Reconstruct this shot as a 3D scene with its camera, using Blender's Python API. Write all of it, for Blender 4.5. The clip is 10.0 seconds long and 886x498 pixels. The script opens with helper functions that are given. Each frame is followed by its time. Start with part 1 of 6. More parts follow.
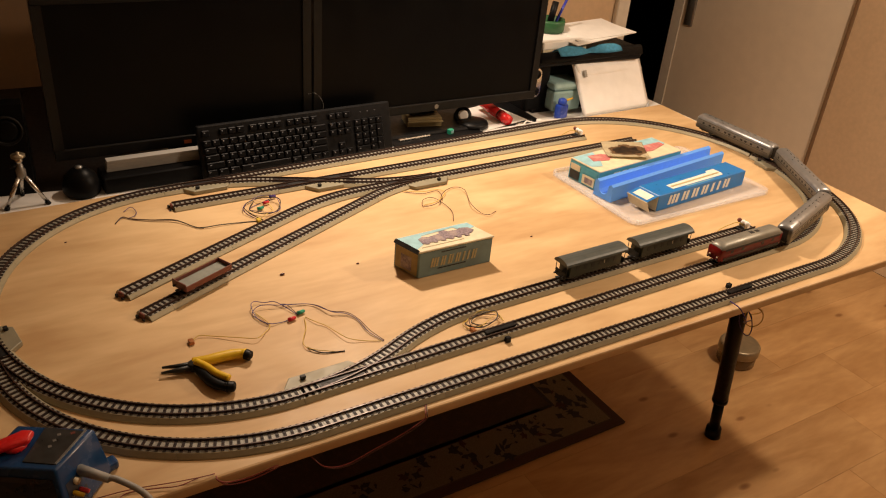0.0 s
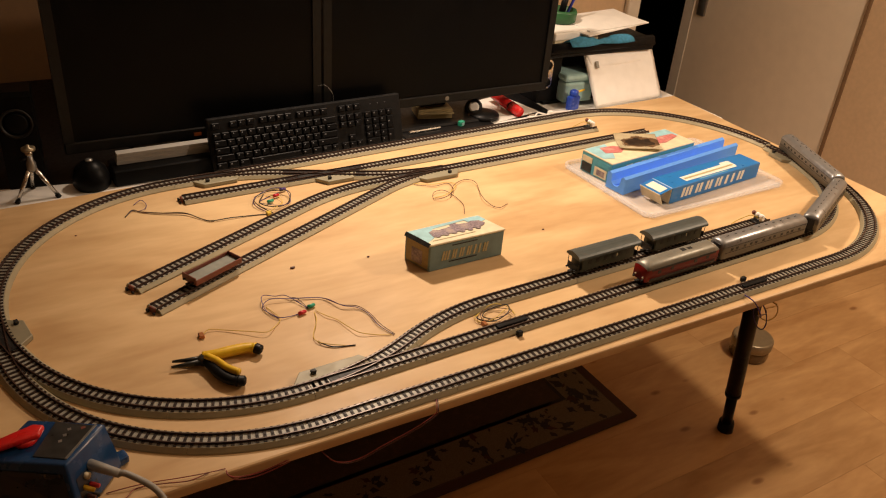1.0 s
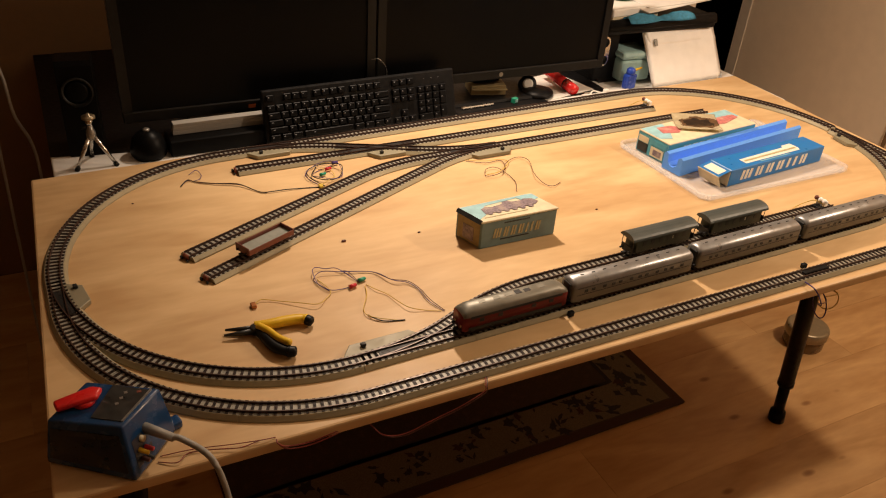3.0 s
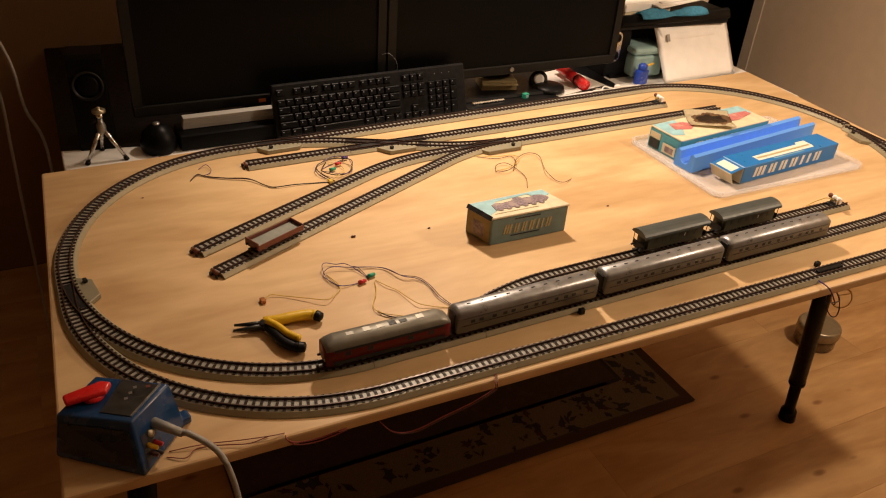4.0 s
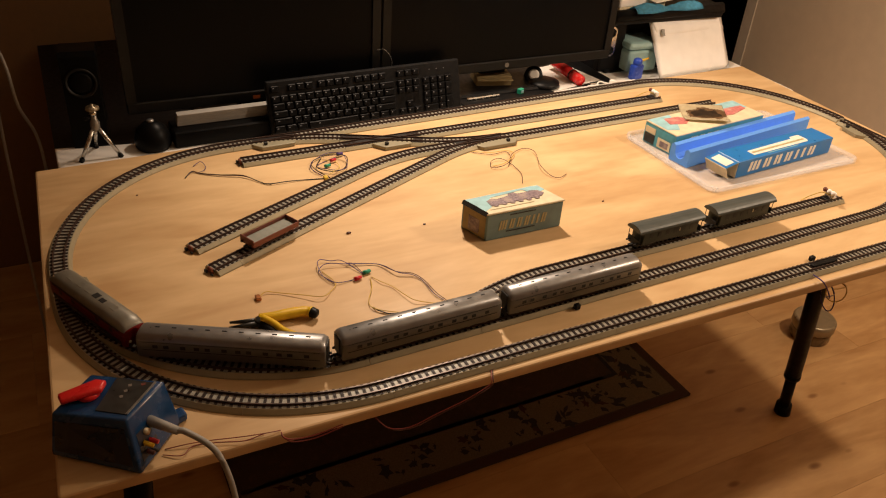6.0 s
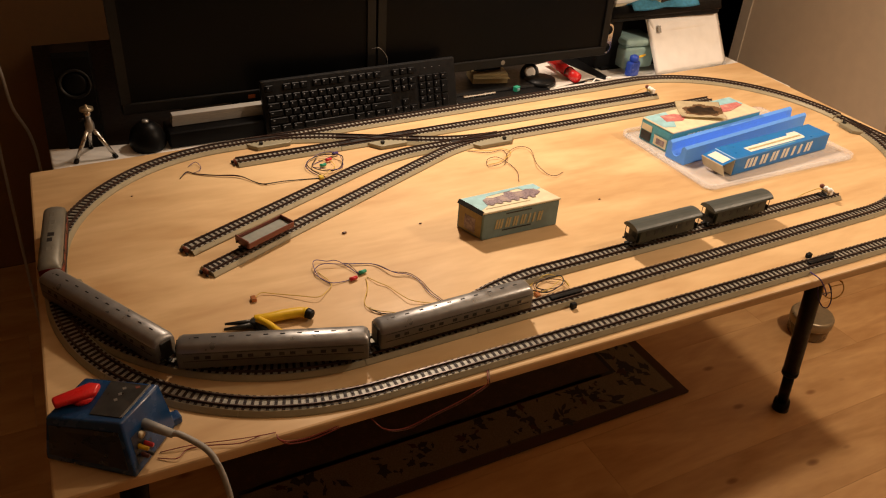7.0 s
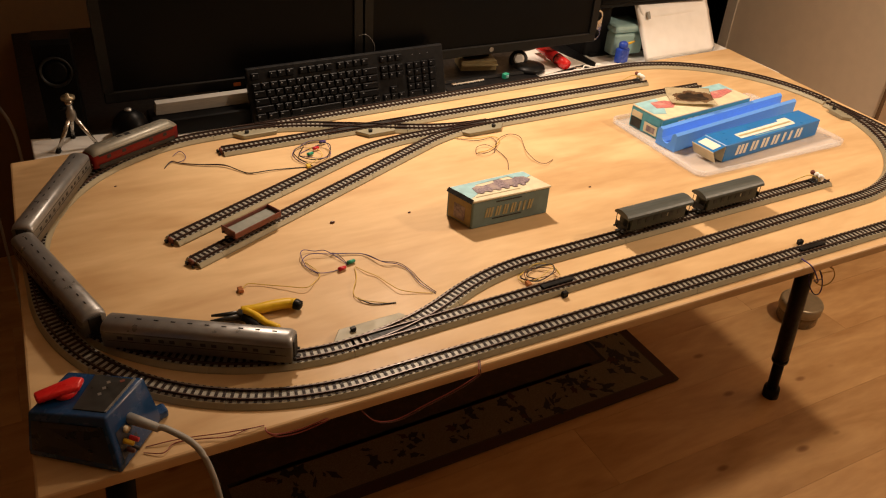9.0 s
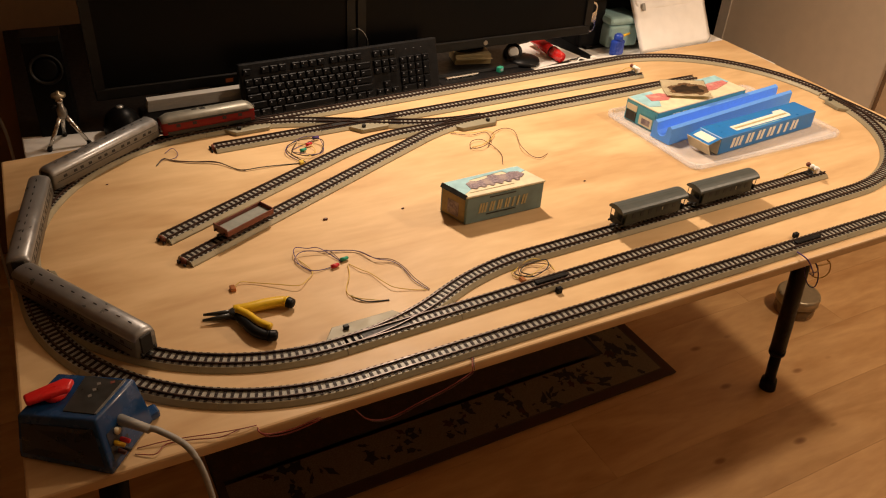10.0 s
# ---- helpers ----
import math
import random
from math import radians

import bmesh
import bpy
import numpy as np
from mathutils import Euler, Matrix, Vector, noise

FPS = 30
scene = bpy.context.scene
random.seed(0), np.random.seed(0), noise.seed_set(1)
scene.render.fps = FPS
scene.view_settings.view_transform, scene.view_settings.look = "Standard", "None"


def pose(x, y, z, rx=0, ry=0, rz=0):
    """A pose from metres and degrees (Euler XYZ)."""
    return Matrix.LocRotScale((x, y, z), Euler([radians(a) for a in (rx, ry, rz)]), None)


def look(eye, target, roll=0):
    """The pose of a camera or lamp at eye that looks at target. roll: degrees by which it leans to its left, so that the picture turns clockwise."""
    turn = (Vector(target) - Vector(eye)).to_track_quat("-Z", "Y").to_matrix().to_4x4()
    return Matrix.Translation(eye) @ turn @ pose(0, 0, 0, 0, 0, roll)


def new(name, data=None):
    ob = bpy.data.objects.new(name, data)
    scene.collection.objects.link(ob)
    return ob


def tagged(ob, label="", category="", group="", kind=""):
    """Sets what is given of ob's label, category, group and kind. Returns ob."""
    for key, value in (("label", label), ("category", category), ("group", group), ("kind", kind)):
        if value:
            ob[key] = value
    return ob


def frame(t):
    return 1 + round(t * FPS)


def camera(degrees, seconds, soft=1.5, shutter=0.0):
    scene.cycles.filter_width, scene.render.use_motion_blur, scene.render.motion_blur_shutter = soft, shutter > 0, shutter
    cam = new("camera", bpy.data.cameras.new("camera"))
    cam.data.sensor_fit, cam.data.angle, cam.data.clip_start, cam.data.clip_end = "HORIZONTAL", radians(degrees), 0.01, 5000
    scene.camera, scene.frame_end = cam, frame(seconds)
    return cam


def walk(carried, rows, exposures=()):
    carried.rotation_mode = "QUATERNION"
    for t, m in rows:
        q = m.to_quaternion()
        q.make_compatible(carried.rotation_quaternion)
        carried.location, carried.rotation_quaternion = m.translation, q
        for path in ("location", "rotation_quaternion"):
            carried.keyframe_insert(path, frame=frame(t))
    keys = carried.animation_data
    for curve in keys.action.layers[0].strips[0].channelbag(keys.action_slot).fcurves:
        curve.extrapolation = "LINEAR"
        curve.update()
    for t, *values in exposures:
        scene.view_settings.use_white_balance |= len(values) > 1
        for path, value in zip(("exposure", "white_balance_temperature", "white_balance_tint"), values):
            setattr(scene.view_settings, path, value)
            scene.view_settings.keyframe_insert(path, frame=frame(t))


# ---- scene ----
cam = camera(58.9, 10.0, soft=1.15)

PATH = [
    (0, (-0.309, -0.743, 0.746), (0.645, 0.716, -0.235), 5.2),
    (0.5, (-0.306, -0.737, 0.743), (0.634, 0.725, -0.246), 4.9),
    (1, (-0.305, -0.733, 0.742), (0.623, 0.729, -0.258), 4.8),
    (1.5, (-0.308, -0.734, 0.739), (0.602, 0.735, -0.267), 4.8),
    (2, (-0.311, -0.733, 0.736), (0.568, 0.747, -0.283), 4.8),
    (2.5, (-0.311, -0.724, 0.732), (0.534, 0.761, -0.307), 4.6),
    (3, (-0.311, -0.721, 0.732), (0.507, 0.769, -0.322), 4.5),
    (4.5, (-0.31, -0.712, 0.728), (0.485, 0.78, -0.34), 4.5),
    (5, (-0.31, -0.713, 0.729), (0.487, 0.776, -0.343), 4.5),
    (5.5, (-0.311, -0.714, 0.729), (0.491, 0.771, -0.343), 4.5),
    (7, (-0.302, -0.711, 0.732), (0.502, 0.767, -0.349), 4.1),
    (7.5, (-0.304, -0.708, 0.729), (0.513, 0.762, -0.353), 4.3),
    (8, (-0.3, -0.706, 0.727), (0.52, 0.758, -0.36), 4.4),
    (8.5, (-0.297, -0.704, 0.725), (0.522, 0.756, -0.37), 4.3),
    (9, (-0.297, -0.699, 0.723), (0.527, 0.752, -0.379), 4.3),
    (9.5, (-0.291, -0.697, 0.723), (0.532, 0.748, -0.389), 4.1),
    (10, (-0.285, -0.695, 0.725), (0.537, 0.745, -0.393), 3.9),
]
walk(cam, [(t, look(eye, target, roll)) for t, eye, target, roll in PATH])

# ---------------------------------------------------------------- world and lights
WARM = (1.0, 0.77, 0.575)
world = bpy.data.worlds.new("night_room")
world.use_nodes = True
scene.world = world
world.node_tree.nodes["Background"].inputs[0].default_value = (1.0, 0.7, 0.42, 1)
world.node_tree.nodes["Background"].inputs[1].default_value = 0.005
scene.view_settings.exposure = 0.0


def lamp(name, kind, place, watts, size, colour=WARM):
    data = bpy.data.lights.new(name, kind)
    data.energy, data.color = watts, colour
    data.shadow_soft_size = size
    ob = new(name, data)
    ob.location = place
    return ob


desk_lamp = lamp("desk_lamp_bulb", "SPOT", (0.50, 0.955, 1.02), 84.0, 0.045)
desk_lamp.data.spot_size, desk_lamp.data.spot_blend = radians(124), 1.0
desk_lamp.matrix_basis = look((0.50, 0.955, 1.02), (0.70, 0.55, 0.0))
floor_lamp = lamp("floor_lamp_bulb", "POINT", (1.69, -0.145, 0.93), 44.0, 0.04, (1.0, 0.76, 0.545))


# ---------------------------------------------------------------- materials
def mat(name, colour, rough=0.5, metal=0.0, var=0.12, scale=40.0, bump=0.0, dirt=0.0, dirt_colour=(0.1, 0.08, 0.06), coat=0.0,
        trans=0.0, ior=1.45, alpha=1.0, spec=0.5):
    m = bpy.data.materials.new(name)
    m.use_nodes = True
    nt = m.node_tree
    b = nt.nodes["Principled BSDF"]
    b.inputs["Roughness"].default_value = rough
    b.inputs["Metallic"].default_value = metal
    b.inputs["Coat Weight"].default_value = coat
    b.inputs["Specular IOR Level"].default_value = spec
    b.inputs["Transmission Weight"].default_value = trans
    b.inputs["IOR"].default_value = ior
    b.inputs["Alpha"].default_value = alpha
    tc = nt.nodes.new("ShaderNodeTexCoord")
    n1 = nt.nodes.new("ShaderNodeTexNoise")
    n1.inputs["Scale"].default_value = scale
    n1.inputs["Detail"].default_value = 6
    nt.links.new(tc.outputs["Object"], n1.inputs["Vector"])
    ramp = nt.nodes.new("ShaderNodeMapRange")
    ramp.inputs[1].default_value, ramp.inputs[2].default_value = 0.3, 0.7
    ramp.inputs[3].default_value, ramp.inputs[4].default_value = 1 - var, 1 + var
    nt.links.new(n1.outputs["Fac"], ramp.inputs[0])
    mul = nt.nodes.new("ShaderNodeVectorMath")
    mul.operation = "SCALE"
    mul.inputs[0].default_value = colour
    nt.links.new(ramp.outputs[0], mul.inputs["Scale"])
    out = mul.outputs[0]
    if dirt:
        n2 = nt.nodes.new("ShaderNodeTexNoise")
        n2.inputs["Scale"].default_value = scale * 0.23
        n2.inputs["Detail"].default_value = 8
        nt.links.new(tc.outputs["Object"], n2.inputs["Vector"])
        r2 = nt.nodes.new("ShaderNodeMapRange")
        r2.inputs[1].default_value, r2.inputs[2].default_value = 0.5, 0.75
        r2.inputs[3].default_value, r2.inputs[4].default_value = 0.0, dirt
        nt.links.new(n2.outputs["Fac"], r2.inputs[0])
        mix = nt.nodes.new("ShaderNodeMix")
        mix.data_type = "RGBA"
        nt.links.new(r2.outputs[0], mix.inputs[0])
        nt.links.new(out, mix.inputs[6])
        mix.inputs[7].default_value = (*dirt_colour, 1)
        out = mix.outputs[2]
    nt.links.new(out, b.inputs["Base Color"])
    rr = nt.nodes.new("ShaderNodeMapRange")
    rr.inputs[1].default_value, rr.inputs[2].default_value = 0.3, 0.7
    rr.inputs[3].default_value, rr.inputs[4].default_value = max(0.02, rough - 0.08), min(1, rough + 0.08)
    nt.links.new(n1.outputs["Fac"], rr.inputs[0])
    nt.links.new(rr.outputs[0], b.inputs["Roughness"])
    if bump:
        bp = nt.nodes.new("ShaderNodeBump")
        bp.inputs["Strength"].default_value = bump
        bp.inputs["Distance"].default_value = 0.001
        nt.links.new(n1.outputs["Fac"], bp.inputs["Height"])
        nt.links.new(bp.outputs[0], b.inputs["Normal"])
    return m


def wood(name, light, dark, rough=0.45, stretch=(1.2, 14.0, 14.0), knots=0.0, per_piece=0.0, coat=0.0, bump=0.05):
    """Wood grain that runs along x, with wide pale clouds, fine streaks and some knots."""
    m = mat(name, light, rough, 0, 0.0, 10, 0, 0, coat=coat)
    nt = m.node_tree
    b = nt.nodes["Principled BSDF"]
    tc = nt.nodes.new("ShaderNodeTexCoord")
    mp = nt.nodes.new("ShaderNodeMapping")
    mp.inputs["Scale"].default_value = stretch
    nt.links.new(tc.outputs["Object"], mp.inputs["Vector"])
    src = mp.outputs[0]
    if per_piece:
        oi = nt.nodes.new("ShaderNodeObjectInfo")
        ad = nt.nodes.new("ShaderNodeVectorMath")
        ad.operation = "ADD"
        sc = nt.nodes.new("ShaderNodeMath")
        sc.operation = "MULTIPLY"
        sc.inputs[1].default_value = 50
        nt.links.new(oi.outputs["Random"], sc.inputs[0])
        nt.links.new(src, ad.inputs[0])
        nt.links.new(sc.outputs[0], ad.inputs[1])
        src = ad.outputs[0]
    wide = nt.nodes.new("ShaderNodeTexNoise")
    wide.inputs["Scale"].default_value, wide.inputs["Detail"].default_value = 1.0, 4
    wide.inputs["Distortion"].default_value = 1.2
    fine = nt.nodes.new("ShaderNodeTexNoise")
    fine.inputs["Scale"].default_value, fine.inputs["Detail"].default_value = 7.0, 8
    nt.links.new(src, wide.inputs["Vector"])
    nt.links.new(src, fine.inputs["Vector"])
    add = nt.nodes.new("ShaderNodeMath")
    add.operation = "MULTIPLY_ADD"
    add.inputs[1].default_value = 0.35
    nt.links.new(fine.outputs["Fac"], add.inputs[0])
    nt.links.new(wide.outputs["Fac"], add.inputs[2])
    rp = nt.nodes.new("ShaderNodeMapRange")
    rp.inputs[1].default_value, rp.inputs[2].default_value = 0.45, 0.9
    nt.links.new(add.outputs[0], rp.inputs[0])
    fac = rp.outputs[0]
    if knots:
        vo = nt.nodes.new("ShaderNodeTexVoronoi")
        vo.inputs["Scale"].default_value = knots
        kmap = nt.nodes.new("ShaderNodeMapping")
        kmap.inputs["Scale"].default_value = (1, 2.2, 1)
        nt.links.new(tc.outputs["Object"], kmap.inputs["Vector"])
        nt.links.new(kmap.outputs[0], vo.inputs["Vector"])
        kr = nt.nodes.new("ShaderNodeMapRange")
        kr.inputs[1].default_value, kr.inputs[2].default_value = 0.03, 0.12
        kr.inputs[3].default_value, kr.inputs[4].default_value = 1.3, 0.0
        nt.links.new(vo.outputs["Distance"], kr.inputs[0])
        mx = nt.nodes.new("ShaderNodeMath")
        mx.operation = "MAXIMUM"
        nt.links.new(kr.outputs[0], mx.inputs[0])
        nt.links.new(fac, mx.inputs[1])
        fac = mx.outputs[0]
    mix = nt.nodes.new("ShaderNodeMix")
    mix.data_type = "RGBA"
    mix.inputs[6].default_value, mix.inputs[7].default_value = (*light, 1), (*dark, 1)
    nt.links.new(fac, mix.inputs[0])
    out = mix.outputs[2]
    if knots:
        core = nt.nodes.new("ShaderNodeMapRange")
        core.inputs[1].default_value, core.inputs[2].default_value = 0.03, 0.10
        core.inputs[3].default_value, core.inputs[4].default_value = 0.75, 0.0
        nt.links.new(vo.outputs["Distance"], core.inputs[0])
        deep = nt.nodes.new("ShaderNodeMix")
        deep.data_type = "RGBA"
        deep.inputs[7].default_value = (dark[0] * 0.5, dark[1] * 0.36, dark[2] * 0.3, 1)
        nt.links.new(core.outputs[0], deep.inputs[0])
        nt.links.new(out, deep.inputs[6])
        out = deep.outputs[2]
    if per_piece:
        hsv = nt.nodes.new("ShaderNodeHueSaturation")
        vr = nt.nodes.new("ShaderNodeMapRange")
        vr.inputs[3].default_value, vr.inputs[4].default_value = 1 - per_piece, 1 + per_piece
        nt.links.new(oi.outputs["Random"], vr.inputs[0])
        nt.links.new(vr.outputs[0], hsv.inputs["Value"])
        nt.links.new(out, hsv.inputs["Color"])
        out = hsv.outputs[0]
    nt.links.new(out, b.inputs["Base Color"])
    bp = nt.nodes.new("ShaderNodeBump")
    bp.inputs["Strength"].default_value, bp.inputs["Distance"].default_value = bump, 0.001
    nt.links.new(fine.outputs["Fac"], bp.inputs["Height"])
    nt.links.new(bp.outputs[0], b.inputs["Normal"])
    return m


M_BOARD = wood("birch_plywood", (0.67, 0.47, 0.25), (0.48, 0.30, 0.14), 0.5, (2.2, 8.5, 8.5), bump=0.03)
M_BOARD.node_tree.nodes["Principled BSDF"].inputs["Specular IOR Level"].default_value = 0.33
M_EDGE = wood("plywood_edge", (0.55, 0.36, 0.2), (0.36, 0.21, 0.11), 0.6, (1.5, 6.0, 180.0))
M_PLANK = wood("laminate_plank", (0.60, 0.37, 0.165), (0.40, 0.215, 0.08), 0.36, (2.2, 9.0, 9.0), knots=4.2, per_piece=0.06, bump=0.03)
M_BED = mat("tin_roadbed", (0.32, 0.28, 0.185), 0.45, 0.1, 0.05, 120, 0.02, 0.10, (0.2, 0.17, 0.12), spec=0.25)
M_CASE = mat("olive_grey_tin", (0.26, 0.235, 0.16), 0.5, 0.1, 0.06, 60, 0.02, 0.15, (0.12, 0.1, 0.07))
M_BALLAST = mat("printed_ballast", (0.30, 0.285, 0.24), 0.42, 0.1, 0.4, 900, 0.2, 0.3, (0.18, 0.16, 0.12), spec=0.4)
M_SLEEPER = mat("black_sleeper", (0.024, 0.014, 0.010), 0.5, 0.0, 0.3, 200, spec=0.2)
M_RAIL = mat("dull_steel_rail", (0.062, 0.035, 0.026), 0.36, 0.3, 0.25, 120, 0.05, 0.4, (0.07, 0.04, 0.028))
M_STEEL = mat("bright_steel", (0.6, 0.58, 0.54), 0.25, 1.0, 0.1, 100)
M_BLACK = mat("black_plastic", (0.006, 0.006, 0.0065), 0.42, 0, 0.2, 90, spec=0.18)
M_SOOT = mat("black_chassis", (0.014, 0.013, 0.012), 0.55, 0.1, 0.3, 160)
M_SILVER = mat("silver_tin", (0.155, 0.15, 0.138), 0.40, 0.3, 0.10, 70, 0.05, 0.3, (0.2, 0.18, 0.15))
M_SILVER_ROOF = mat("silver_tin_roof", (0.28, 0.28, 0.28), 0.34, 0.6, 0.10, 70, 0.05, 0.3, (0.22, 0.2, 0.17))
M_RED = mat("loco_red", (0.155, 0.006, 0.005), 0.38, 0, 0.12, 60, 0, 0.35, (0.10, 0.008, 0.006), spec=0.22)
M_LOCO_ROOF = mat("loco_roof_silver", (0.21, 0.20, 0.165), 0.42, 0.35, 0.12, 60, 0.05, 0.45, (0.2, 0.2, 0.15))
M_GREEN = mat("coach_green", (0.016, 0.022, 0.014), 0.4, 0, 0.15, 60, 0, 0.2, (0.02, 0.02, 0.015))
M_GREYROOF = mat("grey_roof", (0.065, 0.075, 0.07), 0.42, 0.1, 0.12, 80, 0.05, 0.3, (0.09, 0.09, 0.08))
M_WINDOW = mat("dark_window", (0.008, 0.008, 0.008), 0.45, 0, 0.1, 50)
M_LIGHTWIN = mat("pale_window_strip", (0.55, 0.5, 0.36), 0.4, 0, 0.1, 50)
M_RUST = mat("brown_red_paint", (0.16, 0.045, 0.028), 0.45, 0, 0.15, 80, 0.05, 0.3, (0.06, 0.025, 0.02))
M_GREYLOAD = mat("grey_wagon_floor", (0.22, 0.23, 0.2), 0.5, 0.1, 0.14, 90, 0.05, 0.2)
M_CARD_BLUE = mat("grey_blue_card", (0.16, 0.24, 0.25), 0.6, 0, 0.12, 60, 0.05, 0.35, (0.11, 0.13, 0.12))
M_CARD_SIDE = mat("worn_tan_card", (0.3, 0.22, 0.09), 0.65, 0, 0.2, 60, 0.05, 0.4, (0.12, 0.09, 0.05))
M_CREAM = mat("cream_print", (0.66, 0.58, 0.4), 0.55, 0, 0.10, 60, 0, 0.2, (0.45, 0.38, 0.25))
M_FADED = mat("faded_gold_print", (0.42, 0.36, 0.2), 0.55, 0, 0.15, 90)
M_SKYBLUE = mat("pale_blue_print", (0.28, 0.5, 0.55), 0.5, 0, 0.15, 60)
M_DARKPRINT = mat("dark_violet_print", (0.20, 0.15, 0.17), 0.5, 0, 0.5, 260, 0, 0.8, (0.42, 0.33, 0.27))
M_REDPRINT = mat("red_print", (0.48, 0.16, 0.15), 0.5, 0, 0.3, 160, 0, 0.8, (0.6, 0.45, 0.35))
M_TURQ = mat("turquoise_card", (0.07, 0.32, 0.42), 0.45, 0, 0.12, 60, 0.03, 0.2, (0.1, 0.25, 0.3))
M_BLUECARD = mat("bright_blue_card", (0.015, 0.17, 0.5), 0.35, 0, 0.08, 60, 0.03, 0.15, (0.03, 0.2, 0.42))
M_WHITEPRINT = mat("white_print", (0.78, 0.75, 0.66), 0.45, 0, 0.06, 60)
M_FOAM = mat("blue_foam", (0.12, 0.34, 0.92), 0.85, 0, 0.12, 500, 0.25)
M_SCORCH = mat("scorched_paper", (0.20, 0.11, 0.05), 0.7, 0, 0.35, 160, 0, 0.5, (0.32, 0.2, 0.1))
M_BROWNINK = mat("burnt_brown_stain", (0.045, 0.025, 0.012), 0.7, 0, 0.5, 120, 0, 0.4, (0.25, 0.15, 0.06))
M_TRAY = mat("milky_plastic", (0.85, 0.86, 0.88), 0.35, 0, 0.04, 40, alpha=0.27)
M_TRAFO = mat("dark_blue_casing", (0.006, 0.042, 0.13), 0.24, 0, 0.15, 40, 0, 0.2, (0.01, 0.03, 0.06), coat=0.3)
M_TRAFODARK = mat("blue_black_plate", (0.008, 0.014, 0.028), 0.3, 0, 0.2, 50, 0, 0.2, (0.012, 0.02, 0.04), coat=0.2)
M_KNOB = mat("red_knob", (0.62, 0.015, 0.015), 0.3, 0, 0.06, 60, coat=0.2)
M_GREYCABLE = mat("grey_cable", (0.30, 0.29, 0.265), 0.5, 0, 0.1, 120)
M_LABELBLACK = mat("grey_black_plate", (0.03, 0.03, 0.028), 0.35, 0.2, 0.3, 90)
M_YELLOW = mat("yellow_grip", (0.66, 0.42, 0.012), 0.4, 0, 0.08, 90)
M_WIRE_Y = mat("yellow_wire", (0.6, 0.42, 0.06), 0.4)
M_WIRE_B = mat("blue_violet_wire", (0.06, 0.035, 0.17), 0.4)
M_WIRE_BR = mat("brown_wire", (0.075, 0.022, 0.016), 0.4)
M_WIRE_K = mat("black_wire", (0.015, 0.012, 0.012), 0.4)
M_WIRE_R = mat("red_wire", (0.20, 0.03, 0.022), 0.45)
M_GREENPLUG = mat("green_plug", (0.02, 0.28, 0.18), 0.35)
M_REDPLUG = mat("red_plug", (0.5, 0.02, 0.03), 0.35)
M_BRASS = mat("copper_contact", (0.4, 0.16, 0.06), 0.35, 0.7)
M_WHITE = mat("white_desk_laminate", (0.72, 0.70, 0.66), 0.4, 0, 0.04, 20, 0, 0.2, (0.55, 0.52, 0.47))
M_PAPER = mat("white_paper", (0.74, 0.72, 0.68), 0.7, 0, 0.05, 25, 0.1)
# white paper in dim light, the dimness put into a grey colour
M_PAPERSHADE = mat("shaded_white_paper", (0.30, 0.285, 0.26), 0.7, 0, 0.06, 40, 0.1)
M_ENVELOPE = mat("white_envelope_paper", (0.88, 0.865, 0.84), 0.7, 0, 0.04, 30, 0.15)
M_WALL = mat("beige_wall", (0.64, 0.47, 0.30), 0.8, 0, 0.05, 60, 0.2, 0.15, (0.42, 0.29, 0.17))
# wall colour with the shade painted in, for the unlit sides of the room
M_WALLSHADE = mat("shaded_wall_brown", (0.20, 0.12, 0.06), 0.8, 0, 0.06, 60, 0.2, 0.15, (0.2, 0.12, 0.06))
M_DOOR = mat("cream_door_paint", (0.80, 0.70, 0.56), 0.5, 0, 0.03, 18, 0.03, 0.15, (0.72, 0.62, 0.48))
M_TRIM = mat("white_trim_paint", (0.7, 0.64, 0.54), 0.45, 0, 0.05, 30)
M_CEIL = mat("white_ceiling", (0.75, 0.72, 0.66), 0.85, 0, 0.03, 30, 0.1)
M_SCREEN = mat("matt_black_screen", (0.0025, 0.0025, 0.0028), 0.4, 0, 0.1, 15, spec=0.12)
M_BEZEL = mat("dark_bezel", (0.0095, 0.0093, 0.009), 0.42, 0, 0.2, 60, spec=0.25)
M_KEY = mat("black_key", (0.004, 0.004, 0.0045), 0.45, 0, 0.2, 80, spec=0.12)
M_LEGEND = mat("pale_key_legend", (0.24, 0.25, 0.28), 0.5, 0, 0.1, 80)
M_GREYMETAL = mat("grey_metal", (0.3, 0.29, 0.27), 0.35, 0.7, 0.12, 80)
M_TINCAN = mat("tin_lid", (0.28, 0.23, 0.15), 0.35, 0.5, 0.12, 60, 0.05, 0.3, (0.25, 0.18, 0.1))
M_GLASSJAR = mat("brown_glass_jar", (0.30, 0.20, 0.10), 0.15, 0, 0.1, 40, trans=0.5)
M_CLOTH = mat("light_blue_cloth", (0.10, 0.38, 0.58), 0.8, 0, 0.2, 120, 0.3)
M_TEALBOX = mat("frosted_teal_box", (0.32, 0.5, 0.5), 0.35, 0, 0.08, 50)
M_REDTOOL = mat("red_tool_handle", (0.6, 0.02, 0.02), 0.25, 0, 0.08, 60, coat=0.3)
M_BLUEBOT = mat("blue_bottle", (0.02, 0.06, 0.4), 0.3)
M_GREENCUP = mat("green_cup", (0.02, 0.09, 0.03), 0.45, 0, 0.15, 60)
M_PENBLUE = mat("blue_pen", (0.04, 0.05, 0.4), 0.3)
M_RUG = mat("dark_rug_pile", (0.05, 0.034, 0.022), 0.95, 0, 0.3, 300, 0.5, 0.4, (0.12, 0.06, 0.04))
